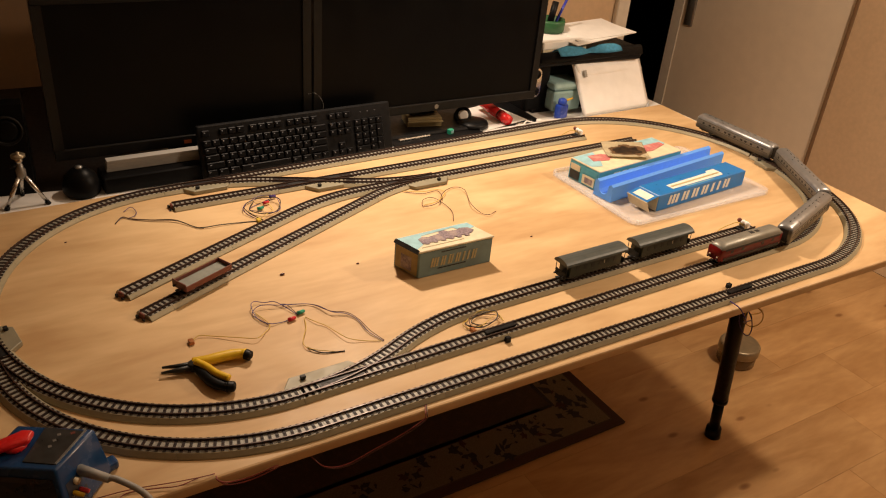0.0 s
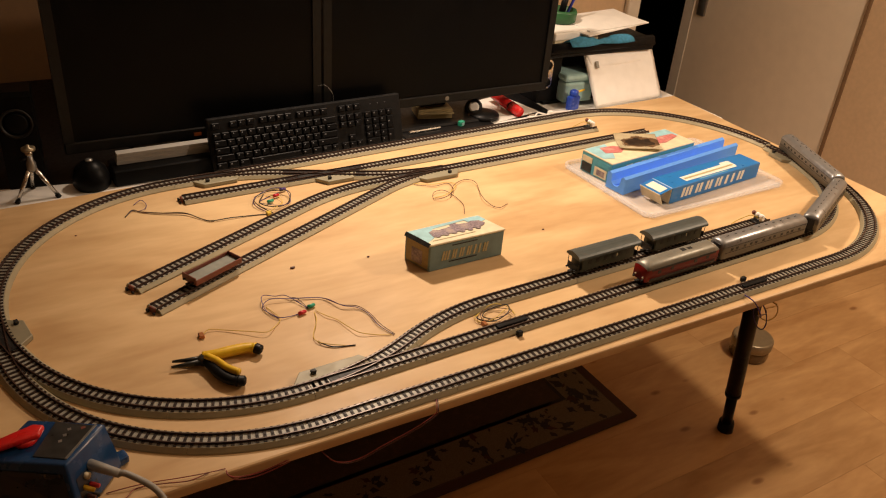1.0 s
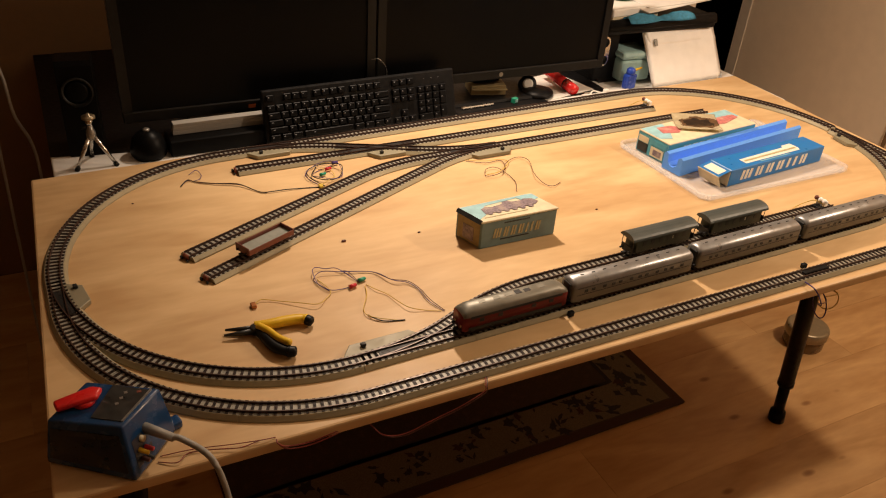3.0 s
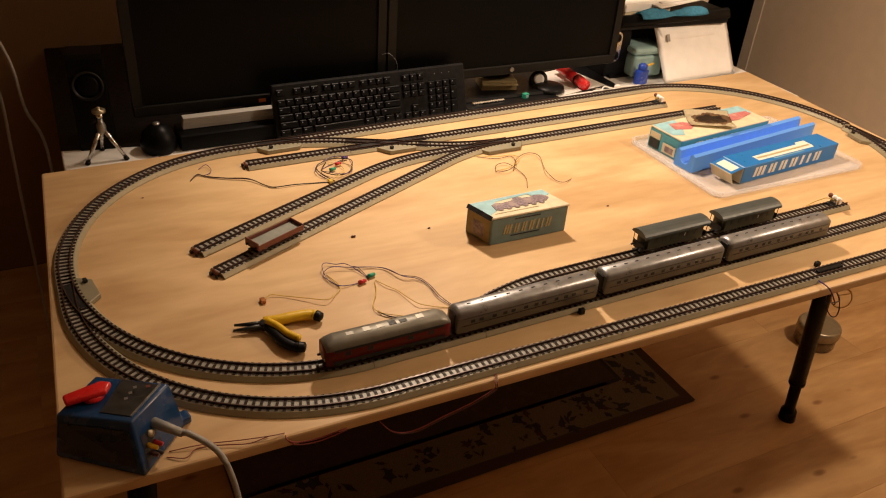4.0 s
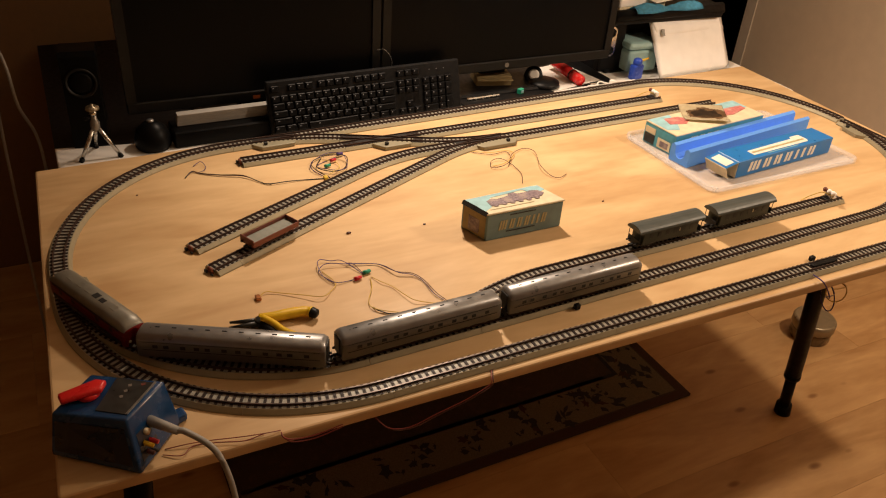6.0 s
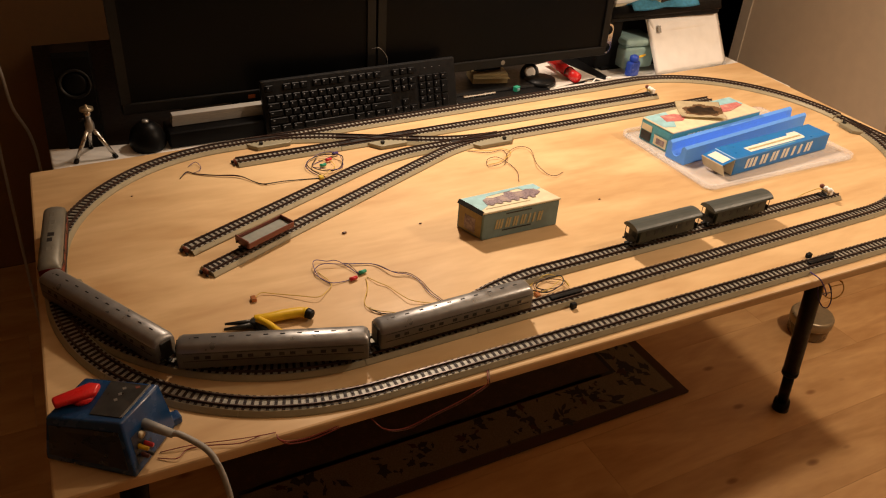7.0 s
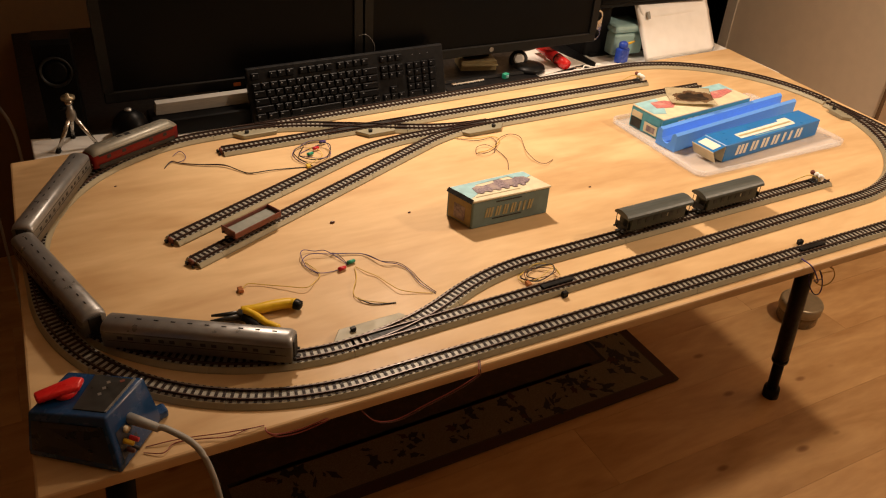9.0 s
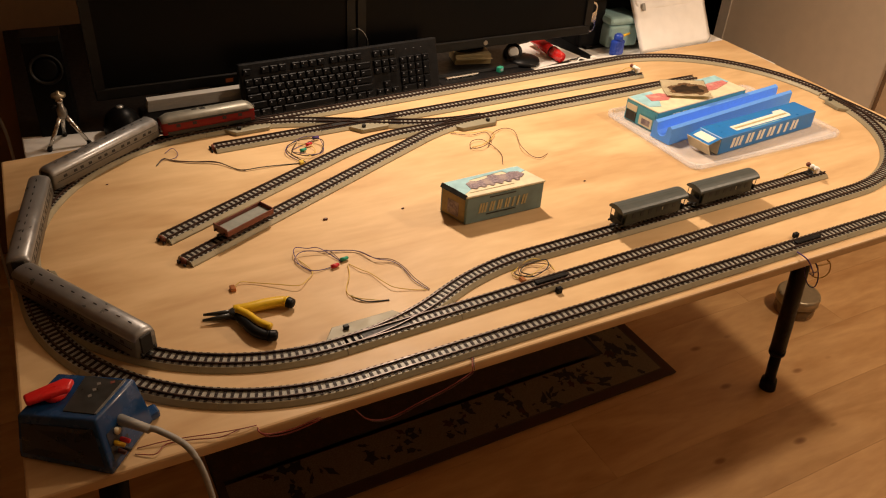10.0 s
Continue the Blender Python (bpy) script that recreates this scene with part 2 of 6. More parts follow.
M_RUGPALE = mat("pale_rug_figure", (0.135, 0.105, 0.068), 0.95, 0, 0.3, 300, 0.5, 0.5, (0.12, 0.09, 0.055))
M_RUGINK = mat("blue_black_rug_figure", (0.022, 0.022, 0.024), 0.95, 0, 0.4, 300, 0.5)
M_RUGRED = mat("brown_red_rug_figure", (0.05, 0.022, 0.014), 0.95, 0, 0.3, 300, 0.5)
M_OLIVE = mat("olive_card", (0.22, 0.17, 0.08), 0.6)
M_ORANGE = mat("orange_label", (0.5, 0.12, 0.02), 0.5)


# ---------------------------------------------------------------- mesh helpers
def part(name, bm, material, parent=None, label="", smooth=False):
    me = bpy.data.meshes.new(name)
    bm.to_mesh(me)
    bm.free()
    for m in (material if isinstance(material, (list, tuple)) else [material]):
        me.materials.append(m)
    if smooth:
        for p in me.polygons:
            p.use_smooth = True
    ob = new(name, me)
    if parent:
        ob.parent = parent
    if label:
        ob["label"] = label
    return ob


def shared(name, me, parent, m):
    """One more object on an existing mesh."""
    ob = new(name, me)
    ob.parent = parent
    ob.matrix_basis = m
    return ob


def thing(name, m, label, category, group="", kind=""):
    ob = new(name)
    ob.empty_display_size = 0.02
    ob.matrix_basis = m
    return tagged(ob, label, category, group, kind)


def add_box(bm, x0, x1, y0, y1, z0, z1, bevel=0.0, m=None, mi=0, seg=1):
    r = bmesh.ops.create_cube(bm, size=1.0, matrix=Matrix.Translation(((x0 + x1) / 2, (y0 + y1) / 2, (z0 + z1) / 2)) @ Matrix.Diagonal((x1 - x0, y1 - y0, z1 - z0, 1)))
    vs = r["verts"]
    fs = list({f for v in vs for f in v.link_faces})
    for f in fs:
        f.material_index = mi
    if bevel:
        es = list({e for v in vs for e in v.link_edges})
        rb = bmesh.ops.bevel(bm, geom=es, offset=bevel, segments=seg, affect="EDGES", profile=0.5)
        vs = list({v for f in rb["faces"] for v in f.verts} | {v for v in vs if v.is_valid})
        for f in rb["faces"]:
            f.material_index = mi
    if m is not None:
        bmesh.ops.transform(bm, matrix=m, verts=vs)
    return bm


def box(x0, x1, y0, y1, z0, z1, bevel=0.0, m=None, seg=1):
    return add_box(bmesh.new(), x0, x1, y0, y1, z0, z1, bevel, m, 0, seg)


def add_rod(bm, a, b, r0, r1=None, n=12, mi=0):
    """A rod from a to b."""
    a, b = Vector(a), Vector(b)
    d = b - a
    m = Matrix.Translation((a + b) / 2) @ d.to_track_quat("Z", "Y").to_matrix().to_4x4()
    r = bmesh.ops.create_cone(bm, cap_ends=True, segments=n, radius1=r0, radius2=r0 if r1 is None else r1, depth=d.length, matrix=m)
    for f in {f for v in r["verts"] for f in v.link_faces}:
        f.material_index = mi
    return bm


def rod(a, b, r0, r1=None, n=12):
    return add_rod(bmesh.new(), a, b, r0, r1, n)


def add_ball(bm, c, r, n=12, squash=(1, 1, 1)):
    bmesh.ops.create_uvsphere(bm, u_segments=n, v_segments=max(6, n // 2), radius=r, matrix=Matrix.Translation(c) @ Matrix.Diagonal((*squash, 1)))
    return bm


def lathe(profile, n=28):
    """A turned form about z from (radius, height) pairs."""
    bm = bmesh.new()
    rings = []
    for r, z in profile:
        rings.append([bm.verts.new((r * math.cos(2 * math.pi * i / n), r * math.sin(2 * math.pi * i / n), z)) for i in range(n)])
    for a, b in zip(rings, rings[1:]):
        for i in range(n):
            bm.faces.new((a[i], a[(i + 1) % n], b[(i + 1) % n], b[i]))
    bm.faces.new(list(reversed(rings[0])))
    bm.faces.new(rings[-1])
    return bm


def prism(points, z0, z1, bevel=0.0, seg=2):
    """An upright prism over a flat outline."""
    bm = bmesh.new()
    lo = [bm.verts.new((x, y, z0)) for x, y in points]
    hi = [bm.verts.new((x, y, z1)) for x, y in points]
    n = len(points)
    bm.faces.new(list(reversed(lo)))
    bm.faces.new(hi)
    for i in range(n):
        bm.faces.new((lo[i], lo[(i + 1) % n], hi[(i + 1) % n], hi[i]))
    bmesh.ops.recalc_face_normals(bm, faces=bm.faces)
    if bevel:
        bmesh.ops.bevel(bm, geom=list(bm.edges), offset=bevel, segments=seg, affect="EDGES", profile=0.5)
    return bm


def extrude_x(points, x0, x1, m=None):
    """A bar along x with the outline given in (y, z)."""
    bm = bmesh.new()
    a = [bm.verts.new((x0, y, z)) for y, z in points]
    b = [bm.verts.new((x1, y, z)) for y, z in points]
    n = len(points)
    bm.faces.new(a)
    bm.faces.new(list(reversed(b)))
    for i in range(n):
        bm.faces.new((a[i], b[i], b[(i + 1) % n], a[(i + 1) % n]))
    bmesh.ops.recalc_face_normals(bm, faces=bm.faces)
    if m is not None:
        bmesh.ops.transform(bm, matrix=m, verts=bm.verts)
    return bm


def curve_points(pts, per=6):
    """A smooth line through the points."""
    p = [Vector(q) for q in pts]
    p = [2 * p[0] - p[1]] + p + [2 * p[-1] - p[-2]]
    out = []
    for i in range(1, len(p) - 2):
        for k in range(per):
            t = k / per
            out.append(0.5 * (2 * p[i] + (p[i + 1] - p[i - 1]) * t + (2 * p[i - 1] - 5 * p[i] + 4 * p[i + 1] - p[i + 2]) * t * t
                              + (3 * p[i] - p[i - 1] - 3 * p[i + 1] + p[i + 2]) * t ** 3))
    out.append(p[-2])
    return out


def add_tube(bm, pts, r, n=6, smooth=True, per=6):
    line = curve_points(pts, per) if smooth else [Vector(q) for q in pts]
    rings = []
    for i, p in enumerate(line):
        d = (line[min(i + 1, len(line) - 1)] - line[max(i - 1, 0)]).normalized()
        up = Vector((0, 0, 1)) if abs(d.z) < 0.9 else Vector((1, 0, 0))
        u = d.cross(up).normalized()
        v = u.cross(d)
        rings.append([bm.verts.new(p + r * (math.cos(2 * math.pi * k / n) * u + math.sin(2 * math.pi * k / n) * v)) for k in range(n)])
    for a, b in zip(rings, rings[1:]):
        for k in range(n):
            bm.faces.new((a[k], a[(k + 1) % n], b[(k + 1) % n], b[k]))
    bm.faces.new(list(reversed(rings[0])))
    bm.faces.new(rings[-1])
    return bm


def tube(pts, r, n=6, smooth=True, per=6):
    return add_tube(bmesh.new(), pts, r, n, smooth, per)


# ---------------------------------------------------------------- the room
FLOOR = -0.70
DESK = -0.0185
EAST = 2.58


def build_room():
    wall_n = part("wall_north", box(0.1, 2.02, 1.64, 1.76, FLOOR, 1.8), M_WALL)
    tagged(wall_n, "beige painted wall behind the desk", "wall", kind="structure")
    # same wall as the beige part; its shade is put into the darker colour
    wall_nw = part("wall_north_shaded", box(-1.3, 0.1, 1.64, 1.76, FLOOR, 1.8), M_WALLSHADE)
    tagged(wall_nw, "wall behind the loudspeaker with shade put into its brown colour", "wall", kind="structure")
    wall_e = part("wall_east", box(EAST, EAST + 0.12, -1.9, 1.011, FLOOR, 1.8), M_WALL)
    tagged(wall_e, "beige painted wall beside the door", "wall", kind="structure")
    over = part("wall_east_lintel", box(EAST, EAST + 0.12, 1.0115, 2.89, 1.4, 1.8), M_WALL)
    tagged(over, "beige wall over the doorway", "wall", kind="structure")
    # west and south walls are out of view and take the shaded colour too
    wall_w = part("wall_west", box(-1.42, -1.3, -1.9, 1.76, FLOOR, 1.8), M_WALLSHADE)
    tagged(wall_w, "unseen west wall in the shaded wall brown", "wall", kind="structure")
    wall_s = part("wall_south", box(-1.42, EAST + 0.12, -2.02, -1.9, FLOOR, 1.8), M_WALLSHADE)
    tagged(wall_s, "unseen wall behind the viewer in the shaded wall brown", "wall", kind="structure")
    ceil = part("ceiling", box(-1.42, 3.4, -2.02, 3.0, 1.8, 1.9), M_CEIL)
    tagged(ceil, "white ceiling", "ceiling", kind="structure")
    # dark room behind the doorway: its darkness is put into black walls
    back = bmesh.new()
    add_box(back, 3.3, 3.4, 0.9, 3.0, FLOOR, 1.8)
    add_box(back, 1.9, 3.3, 2.9, 3.0, FLOOR, 1.8)
    add_box(back, EAST + 0.12, 3.3, 0.9, 1.0, FLOOR, 1.8)
    add_box(back, 1.9, 2.0, 1.76, 2.9, FLOOR, 1.8)
    hall = part("wall_hall", back, M_BLACK)
    tagged(hall, "hallway walls coloured black to look unlit", "wall", kind="structure")
    trim = part("trim_door", box(1.955, 2.018, 1.612, 1.638, FLOOR, 1.8, 0.004), M_TRIM)
    tagged(trim, "white painted door casing", "trim", kind="structure")
    # solid brown strip that stands for the shadow along the door frame
    stop = part("door_shadow_strip", box(EAST - 0.006, EAST + 0.02, 1.0115, 1.0255, FLOOR, 1.4, 0.002), M_WALLSHADE)
    tagged(stop, "brown strip standing in for the shadow of the door frame", "trim", kind="structure")
    door = thing("door_1", pose(EAST + 0.01, 1.027, FLOOR), "cream painted flat door standing slightly ajar", "door", kind="structure")
    part("leaf", box(0.0, 0.04, 0.0, 0.878, 0.01, 2.05, 0.004), M_DOOR, door)
    part("edge_strip", box(-0.006, -0.0005, 0.822, 0.878, 0.01, 2.05, 0.001), M_TRIM, door, "pale edge strip")
    h = bmesh.new()
    add_box(h, -0.012, 0.0, 0.748, 0.796, 0.655, 0.88, 0.003)
    add_rod(h, (-0.04, 0.772, 0.84), (-0.006, 0.772, 0.84), 0.009)
    add_rod(h, (-0.045, 0.772, 0.84), (-0.045, 0.66, 0.835), 0.009)
    part("door_handle", h, M_GREYMETAL, door, "grey metal lever handle", True)


def build_floor():
    ground = part("floor", box(-1.42, 3.4, -2.02, 3.0, FLOOR - 0.08, FLOOR - 0.008), M_SOOT)
    tagged(ground, "light oak laminate plank floor", "floor", kind="structure")
    return ground


def build_planks(ground):
    cache = {}
    rng = random.Random(4)
    for j in range(19):
        y0 = -1.9 + j * 0.1862
        x = -1.3
        first = True
        while x < EAST - 0.01:
            ln = rng.choice((0.4, 0.6, 0.8)) if first else 1.2
            first = False
            ln = round(min(ln, EAST - 0.002 - x), 3)
            if ln not in cache:
                bm = box(0, ln - 0.0004, 0, 0.1858, -0.008, 0, 0.0003)
                me = bpy.data.meshes.new("plank")
                bm.to_mesh(me)
                bm.free()
                me.materials.append(M_PLANK)
                cache[ln] = me
            shared("plank", cache[ln], ground, pose(x, y0, FLOOR))
            x += ln
    return ground


def build_rug():
    rug = thing("rug", pose(0.615, 0.640, FLOOR, 0, 0, 0.5), "dark patterned rug with pale floral border under the table", "rug")
    part("woven_field", box(-0.75, 0.45, -0.28, 0.5, 0.0003, 0.007, 0.003), M_RUG, rug)
    part("border_band", prism([(-0.73, -0.25), (0.42, -0.25), (0.42, 0.48), (0.30, 0.48), (0.30, -0.14), (-0.73, -0.14)], 0.0069, 0.0074), M_RUGPALE, rug, "pale woven border band")
    edge = [(-0.75, -0.28), (0.45, -0.28), (0.45, 0.5), (0.425, 0.5), (0.425, -0.255), (-0.75, -0.255)]
    part("edge_stripe", prism(edge, 0.0069, 0.0073), M_RUGRED, rug, "brown-red edge stripe")
    steps = [(-0.73, -0.145)] + [q for i in range(17) for q in ((-0.73 + i * 0.062, -0.138 + 0.012 * (i % 2)), (-0.668 + i * 0.062, -0.138 + 0.012 * (i % 2)))] + [(0.324, -0.15)]
    part("inner_line", prism(steps[:-1] + [(0.312, -0.138), (0.312, 0.48), (0.30, 0.48), (0.30, -0.128), (-0.73, -0.128)], 0.0074, 0.0077), M_RUGINK, rug, "dark stepped inner line")
    rng = random.Random(11)
    beds = [(-0.58, -0.19, 0.05), (-0.36, -0.19, 0.04), (-0.16, -0.18, 0.05), (0.02, -0.19, 0.06), (0.14, -0.185, 0.055), (0.22, -0.20, 0.05), (0.36, -0.15, 0.045), (0.37, 0.0, 0.045), (0.365, 0.16, 0.05), (0.37, 0.34, 0.05)]
    for i in range(170):
        bx, by, br = beds[i % len(beds)]
        if abs(bx) < 0.3:
            cx, cy = bx + rng.gauss(0, br * 0.75), -0.197 + rng.uniform(-0.05, 0.05)
        elif bx > 0.3:
            cx, cy = 0.366 + rng.uniform(-0.045, 0.045), by + rng.gauss(0, br)
        else:
            cx, cy = bx + rng.gauss(0, br), -0.197 + rng.uniform(-0.05, 0.05)
        fig = bmesh.new()
        k = rng.choice((4, 5, 6))
        turn, r, st = rng.uniform(0, 6), rng.uniform(0.008, 0.026), rng.uniform(0.3, 0.9)
        vs = []
        for a in range(2 * k):
            q = r * ((0.6 if a % 2 else 1.0) * rng.uniform(0.6, 1.15))
            x, y = q * math.cos(math.pi * a / k), q * st * math.sin(math.pi * a / k)
            vs.append(fig.verts.new((cx + x * math.cos(turn) - y * math.sin(turn), cy + x * math.sin(turn) + y * math.cos(turn), 0.0079 + 0.000008 * i)))
        fig.faces.new(vs)
        part("border_flower", fig, M_RUGRED if i % 9 == 0 else M_RUGINK, rug)


BOARD = [(-0.395, -0.018), (1.475, -0.036), (1.508, 0.886), (-0.378, 0.814)]


def build_table():
    table = thing("table", pose(0, 0, 0), "long light plywood table board with rounded front edge", "table")
    bm = prism(BOARD, -0.018, 0.0, 0.0035, 2)
    part("tabletop", bm, M_BOARD, table)
    def leg(top, foot):
        top, foot = Vector(top), Vector(foot)
        d = foot - top
        pt = lambda k: tuple(top + d * k)
        lg = part("leg", rod(pt(0.0), pt(0.79), 0.0195, n=24), M_BLACK, table, "black telescopic table leg", True)
        part("lower_tube", rod(pt(0.79), pt(0.97), 0.0140, n=20), M_BLACK, lg, "", True)
        part("foot_cap", rod(pt(0.955), pt(1.0), 0.0200, 0.0215, n=24), M_BLACK, lg, "round rubber foot", True)
        part("collar", rod(pt(0.785), pt(0.802), 0.0206, n=24), M_BLACK, lg, "", True)
        part("mounting_plate", box(top.x - 0.05, top.x + 0.05, top.y - 0.05, top.y + 0.05, -0.024, -0.0185, 0.001), M_BLACK, lg)
    leg((1.142, 0.201, -0.022), (1.26, 0.222, FLOOR))
    leg((-0.30, 0.12, -0.022), (-0.36, 0.10, FLOOR))
    # loose wire down the leg
    w = thing("wire_coil", pose(0.80, -0.02, 0), "thin yellow and blue wires coiled at the table edge", "wire")
    c = [(0.965 + 0.024 * math.cos(a), 0.035 + 0.014 * math.sin(a), -0.105 + 0.012 * math.sin(a + 0.5)) for a in [i * 0.7 for i in range(20)]]
    o = Vector((0.80, -0.02, 0))
    rel = lambda pts: [Vector(p) - o for p in pts]
    part("yellow_loop", tube(rel([(0.93, 0.02, -0.08)] + c), 0.0011), M_WIRE_Y, w)
    c2 = [(0.935 + 0.018 * math.cos(a), 0.03 + 0.014 * math.sin(a), -0.105 + 0.024 * math.sin(a)) for a in [i * 0.7 for i in range(11)]]
    part("blue_loop", tube(rel([(0.80, -0.012, 0.006), (0.80, -0.036, 0.004), (0.825, -0.04, -0.03), (0.88, 0.0, -0.07)] + c2), 0.0012), M_WIRE_B, w)
    return table


def build_tin():
    tin = thing("tin_can", pose(1.595, 0.435, FLOOR), "round metal tin with a lid standing on the floor", "tin")
    part("body", lathe([(0.056, 0), (0.058, 0.004), (0.058, 0.036), (0.056, 0.040)]), M_GLASSJAR, tin, "", True)
    part("lid", lathe([(0.060, 0.038), (0.062, 0.041), (0.062, 0.064), (0.058, 0.070), (0.052, 0.068), (0.02, 0.069)]), M_TINCAN, tin, "brass-coloured lid", True)


def build_desk():
    desk = thing("desk", pose(0.5, 1.2, FLOOR), "white laminate desk against the wall", "desk")
    part("desktop", box(-0.838, 1.05, -0.48, 0.42, DESK - 0.025 - FLOOR, DESK - FLOOR, 0.002), M_WHITE, desk)
    for x in (-0.80, 1.0):
        part("side_panel", box(x - 0.012, x + 0.012, -0.30, 0.40, 0, DESK - 0.0255 - FLOOR, 0.001), M_WHITE, desk)
    part("back_panel", box(-0.785, 0.98, 0.30, 0.315, 0.15, DESK - 0.0255 - FLOOR), M_WHITE, desk)


# ---------------------------------------------------------------- railway track
R1, R2, GAP, A2 = 0.360, 0.4374, 0.0774, 24.28
TILT = 1.36
CENTRE = Vector((0.0, 0.4374))
T1X = 0.045
RAILTOP = 0.0115


def turned(p, deg=TILT):
    """From the oval's own axes to the room's."""
    c, s = math.cos(radians(deg)), math.sin(radians(deg))
    d = Vector(p) - CENTRE
    return CENTRE + Vector((c * d.x - s * d.y, s * d.x + c * d.y))


def lay(x, y, heading, segments, step=0.006):
    """Points along straights (length,) and arcs (radius, degrees; plus turns left) from a start."""
    pts = [Vector((x, y))]
    a = radians(heading)
    for seg in segments:
        if len(seg) == 1:
            n = max(1, round(seg[0] / (step * 3)))
            for _ in range(n):
                pts.append(pts[-1] + Vector((math.cos(a), math.sin(a))) * seg[0] / n)
        else:
            r, deg = seg
            ln = r * radians(abs(deg))
            n = max(2, round(ln / step))
            da = radians(deg) / n
            ch = 2 * r * math.sin(abs(da) / 2)
            for _ in range(n):
                a += da / 2
                pts.append(pts[-1] + Vector((math.cos(a), math.sin(a))) * ch)
                a += da / 2
    return pts


class Line:
    """A line of track that can be asked for place and heading by its length."""

    def __init__(self, pts, tilt=True):
        self.p = [turned(q) for q in pts] if tilt else pts
        self.s = [0.0]
        for a, b in zip(self.p, self.p[1:]):
            self.s.append(self.s[-1] + (b - a).length)
        self.length = self.s[-1]

    def at(self, s):
        i = min(max(int(np.searchsorted(self.s, s)) - 1, 0), len(self.p) - 2)
        k = (s - self.s[i]) / (self.s[i + 1] - self.s[i])
        return self.p[i].lerp(self.p[i + 1], k)

    def way(self, s):
        return (self.at(s + 0.002) - self.at(s - 0.002)).normalized()


def sweep(line, s0, s1, outline, origin, step=0.009, mi=0, bm=None, side=0.0):
    """A bar along the line with the outline given across (left) and up."""
    bm = bm or bmesh.new()
    n = max(1, round((s1 - s0) / step))
    rings = []
    for i in range(n + 1):
        s = s0 + (s1 - s0) * i / n
        p, d = line.at(s) - origin, line.way(s)
        left = Vector((-d.y, d.x))
        rings.append([bm.verts.new((p.x + left.x * (u + side), p.y + left.y * (u + side), z)) for u, z in outline])
    k = len(outline)
    fs = [bm.faces.new(list(reversed(rings[0]))), bm.faces.new(rings[-1])]
    for a, b in zip(rings, rings[1:]):
        for j in range(k):
            fs.append(bm.faces.new((a[j], a[(j + 1) % k], b[(j + 1) % k], b[j])))
    for f in fs:
        f.material_index = mi
    return bm


BED = [(-0.0190, 0.0), (-0.0186, 0.002), (-0.0142, 0.0075), (0.0142, 0.0075), (0.0186, 0.002), (0.0190, 0.0)]
TOP = [(-0.0132, 0.0072), (-0.0132, 0.0079), (0.0132, 0.0079), (0.0132, 0.0072)]
PLATE = [(-0.0072, 0.0080), (-0.0072, 0.0091), (0.0072, 0.0091), (0.0072, 0.0080)]
RAIL = [(-0.0011, 0.0078), (-0.0006, 0.0090), (-0.0008, 0.0115), (0.0008, 0.0115), (0.0006, 0.0090), (0.0011, 0.0078)]
TRACK_LABEL = "grey tin model railway track section with black sleepers"


def sleepers(line, s0, s1, origin, bm=None, stud=True):
    bm = bm or bmesh.new()
    n = max(1, round((s1 - s0) / 0.0099))
    for i in range(n):
        s = s0 + (i + 0.5) * (s1 - s0) / n
        p, d = line.at(s) - origin, line.way(s)
        m = Matrix.Translation((p.x, p.y, 0)) @ Matrix.Rotation(math.atan2(d.y, d.x), 4, "Z")
        add_box(bm, -0.0020, 0.0020, -0.0130, 0.0130, 0.0076, 0.0089, 0, m)
        if stud:
            add_box(bm, -0.0009, 0.0009, -0.0007, 0.0007, 0.0089, 0.0094, 0, m)
    return bm


def sleeper_mesh():
    bm = box(-0.0020, 0.0020, -0.0130, 0.0130, 0.0076, 0.0089)
    add_box(bm, -0.0009, 0.0009, -0.0007, 0.0007, 0.0089, 0.0094)
    me = bpy.data.meshes.new("sleeper")
    bm.to_mesh(me)
    bm.free()
    me.materials.append(M_SLEEPER)
    return me


SLEEPER_MESH = sleeper_mesh()


def track_section(line, s0, s1, label=TRACK_LABEL, group="track sections"):
    o = line.at((s0 + s1) / 2)
    t = thing("track_section", pose(o.x, o.y, 0.0003), label, "model track", group)
    e = 0.0002
    part("roadbed", sweep(line, s0 + e, s1 - e, BED, o), M_BED, t, "grey tin roadbed")
    part("ballast_print", sweep(line, s0 + e, s1 - e, TOP, o), M_BALLAST, t, "printed ballast")
    for side in (-0.00825, 0.00825):
        part("rail", sweep(line, s0 + e / 2, s1 - e / 2, RAIL, o, side=side), M_RAIL, t)
    if o.y < 0.112 and -0.1 < o.x < 1.15:
        n = max(1, round((s1 - s0 - 2 * e) / 0.0099))
        for i in range(n):
            s = s0 + e + (i + 0.5) * (s1 - s0 - 2 * e) / n
            p, d = line.at(s) - o, line.way(s)
            shared("sleeper", SLEEPER_MESH, t, pose(p.x, p.y, 0, 0, 0, math.degrees(math.atan2(d.y, d.x))))
    else:
        tagged(part("sleeper_row", sleepers(line, s0 + e, s1 - e, o), M_SLEEPER, t, "row of black sleepers"), kind="stuff")
    return t


def lay_sections(line, s0, s1, unit):
    s = s0
    while s < s1 - 0.004:
        track_section(line, s, min(s + unit, s1))
        s += unit


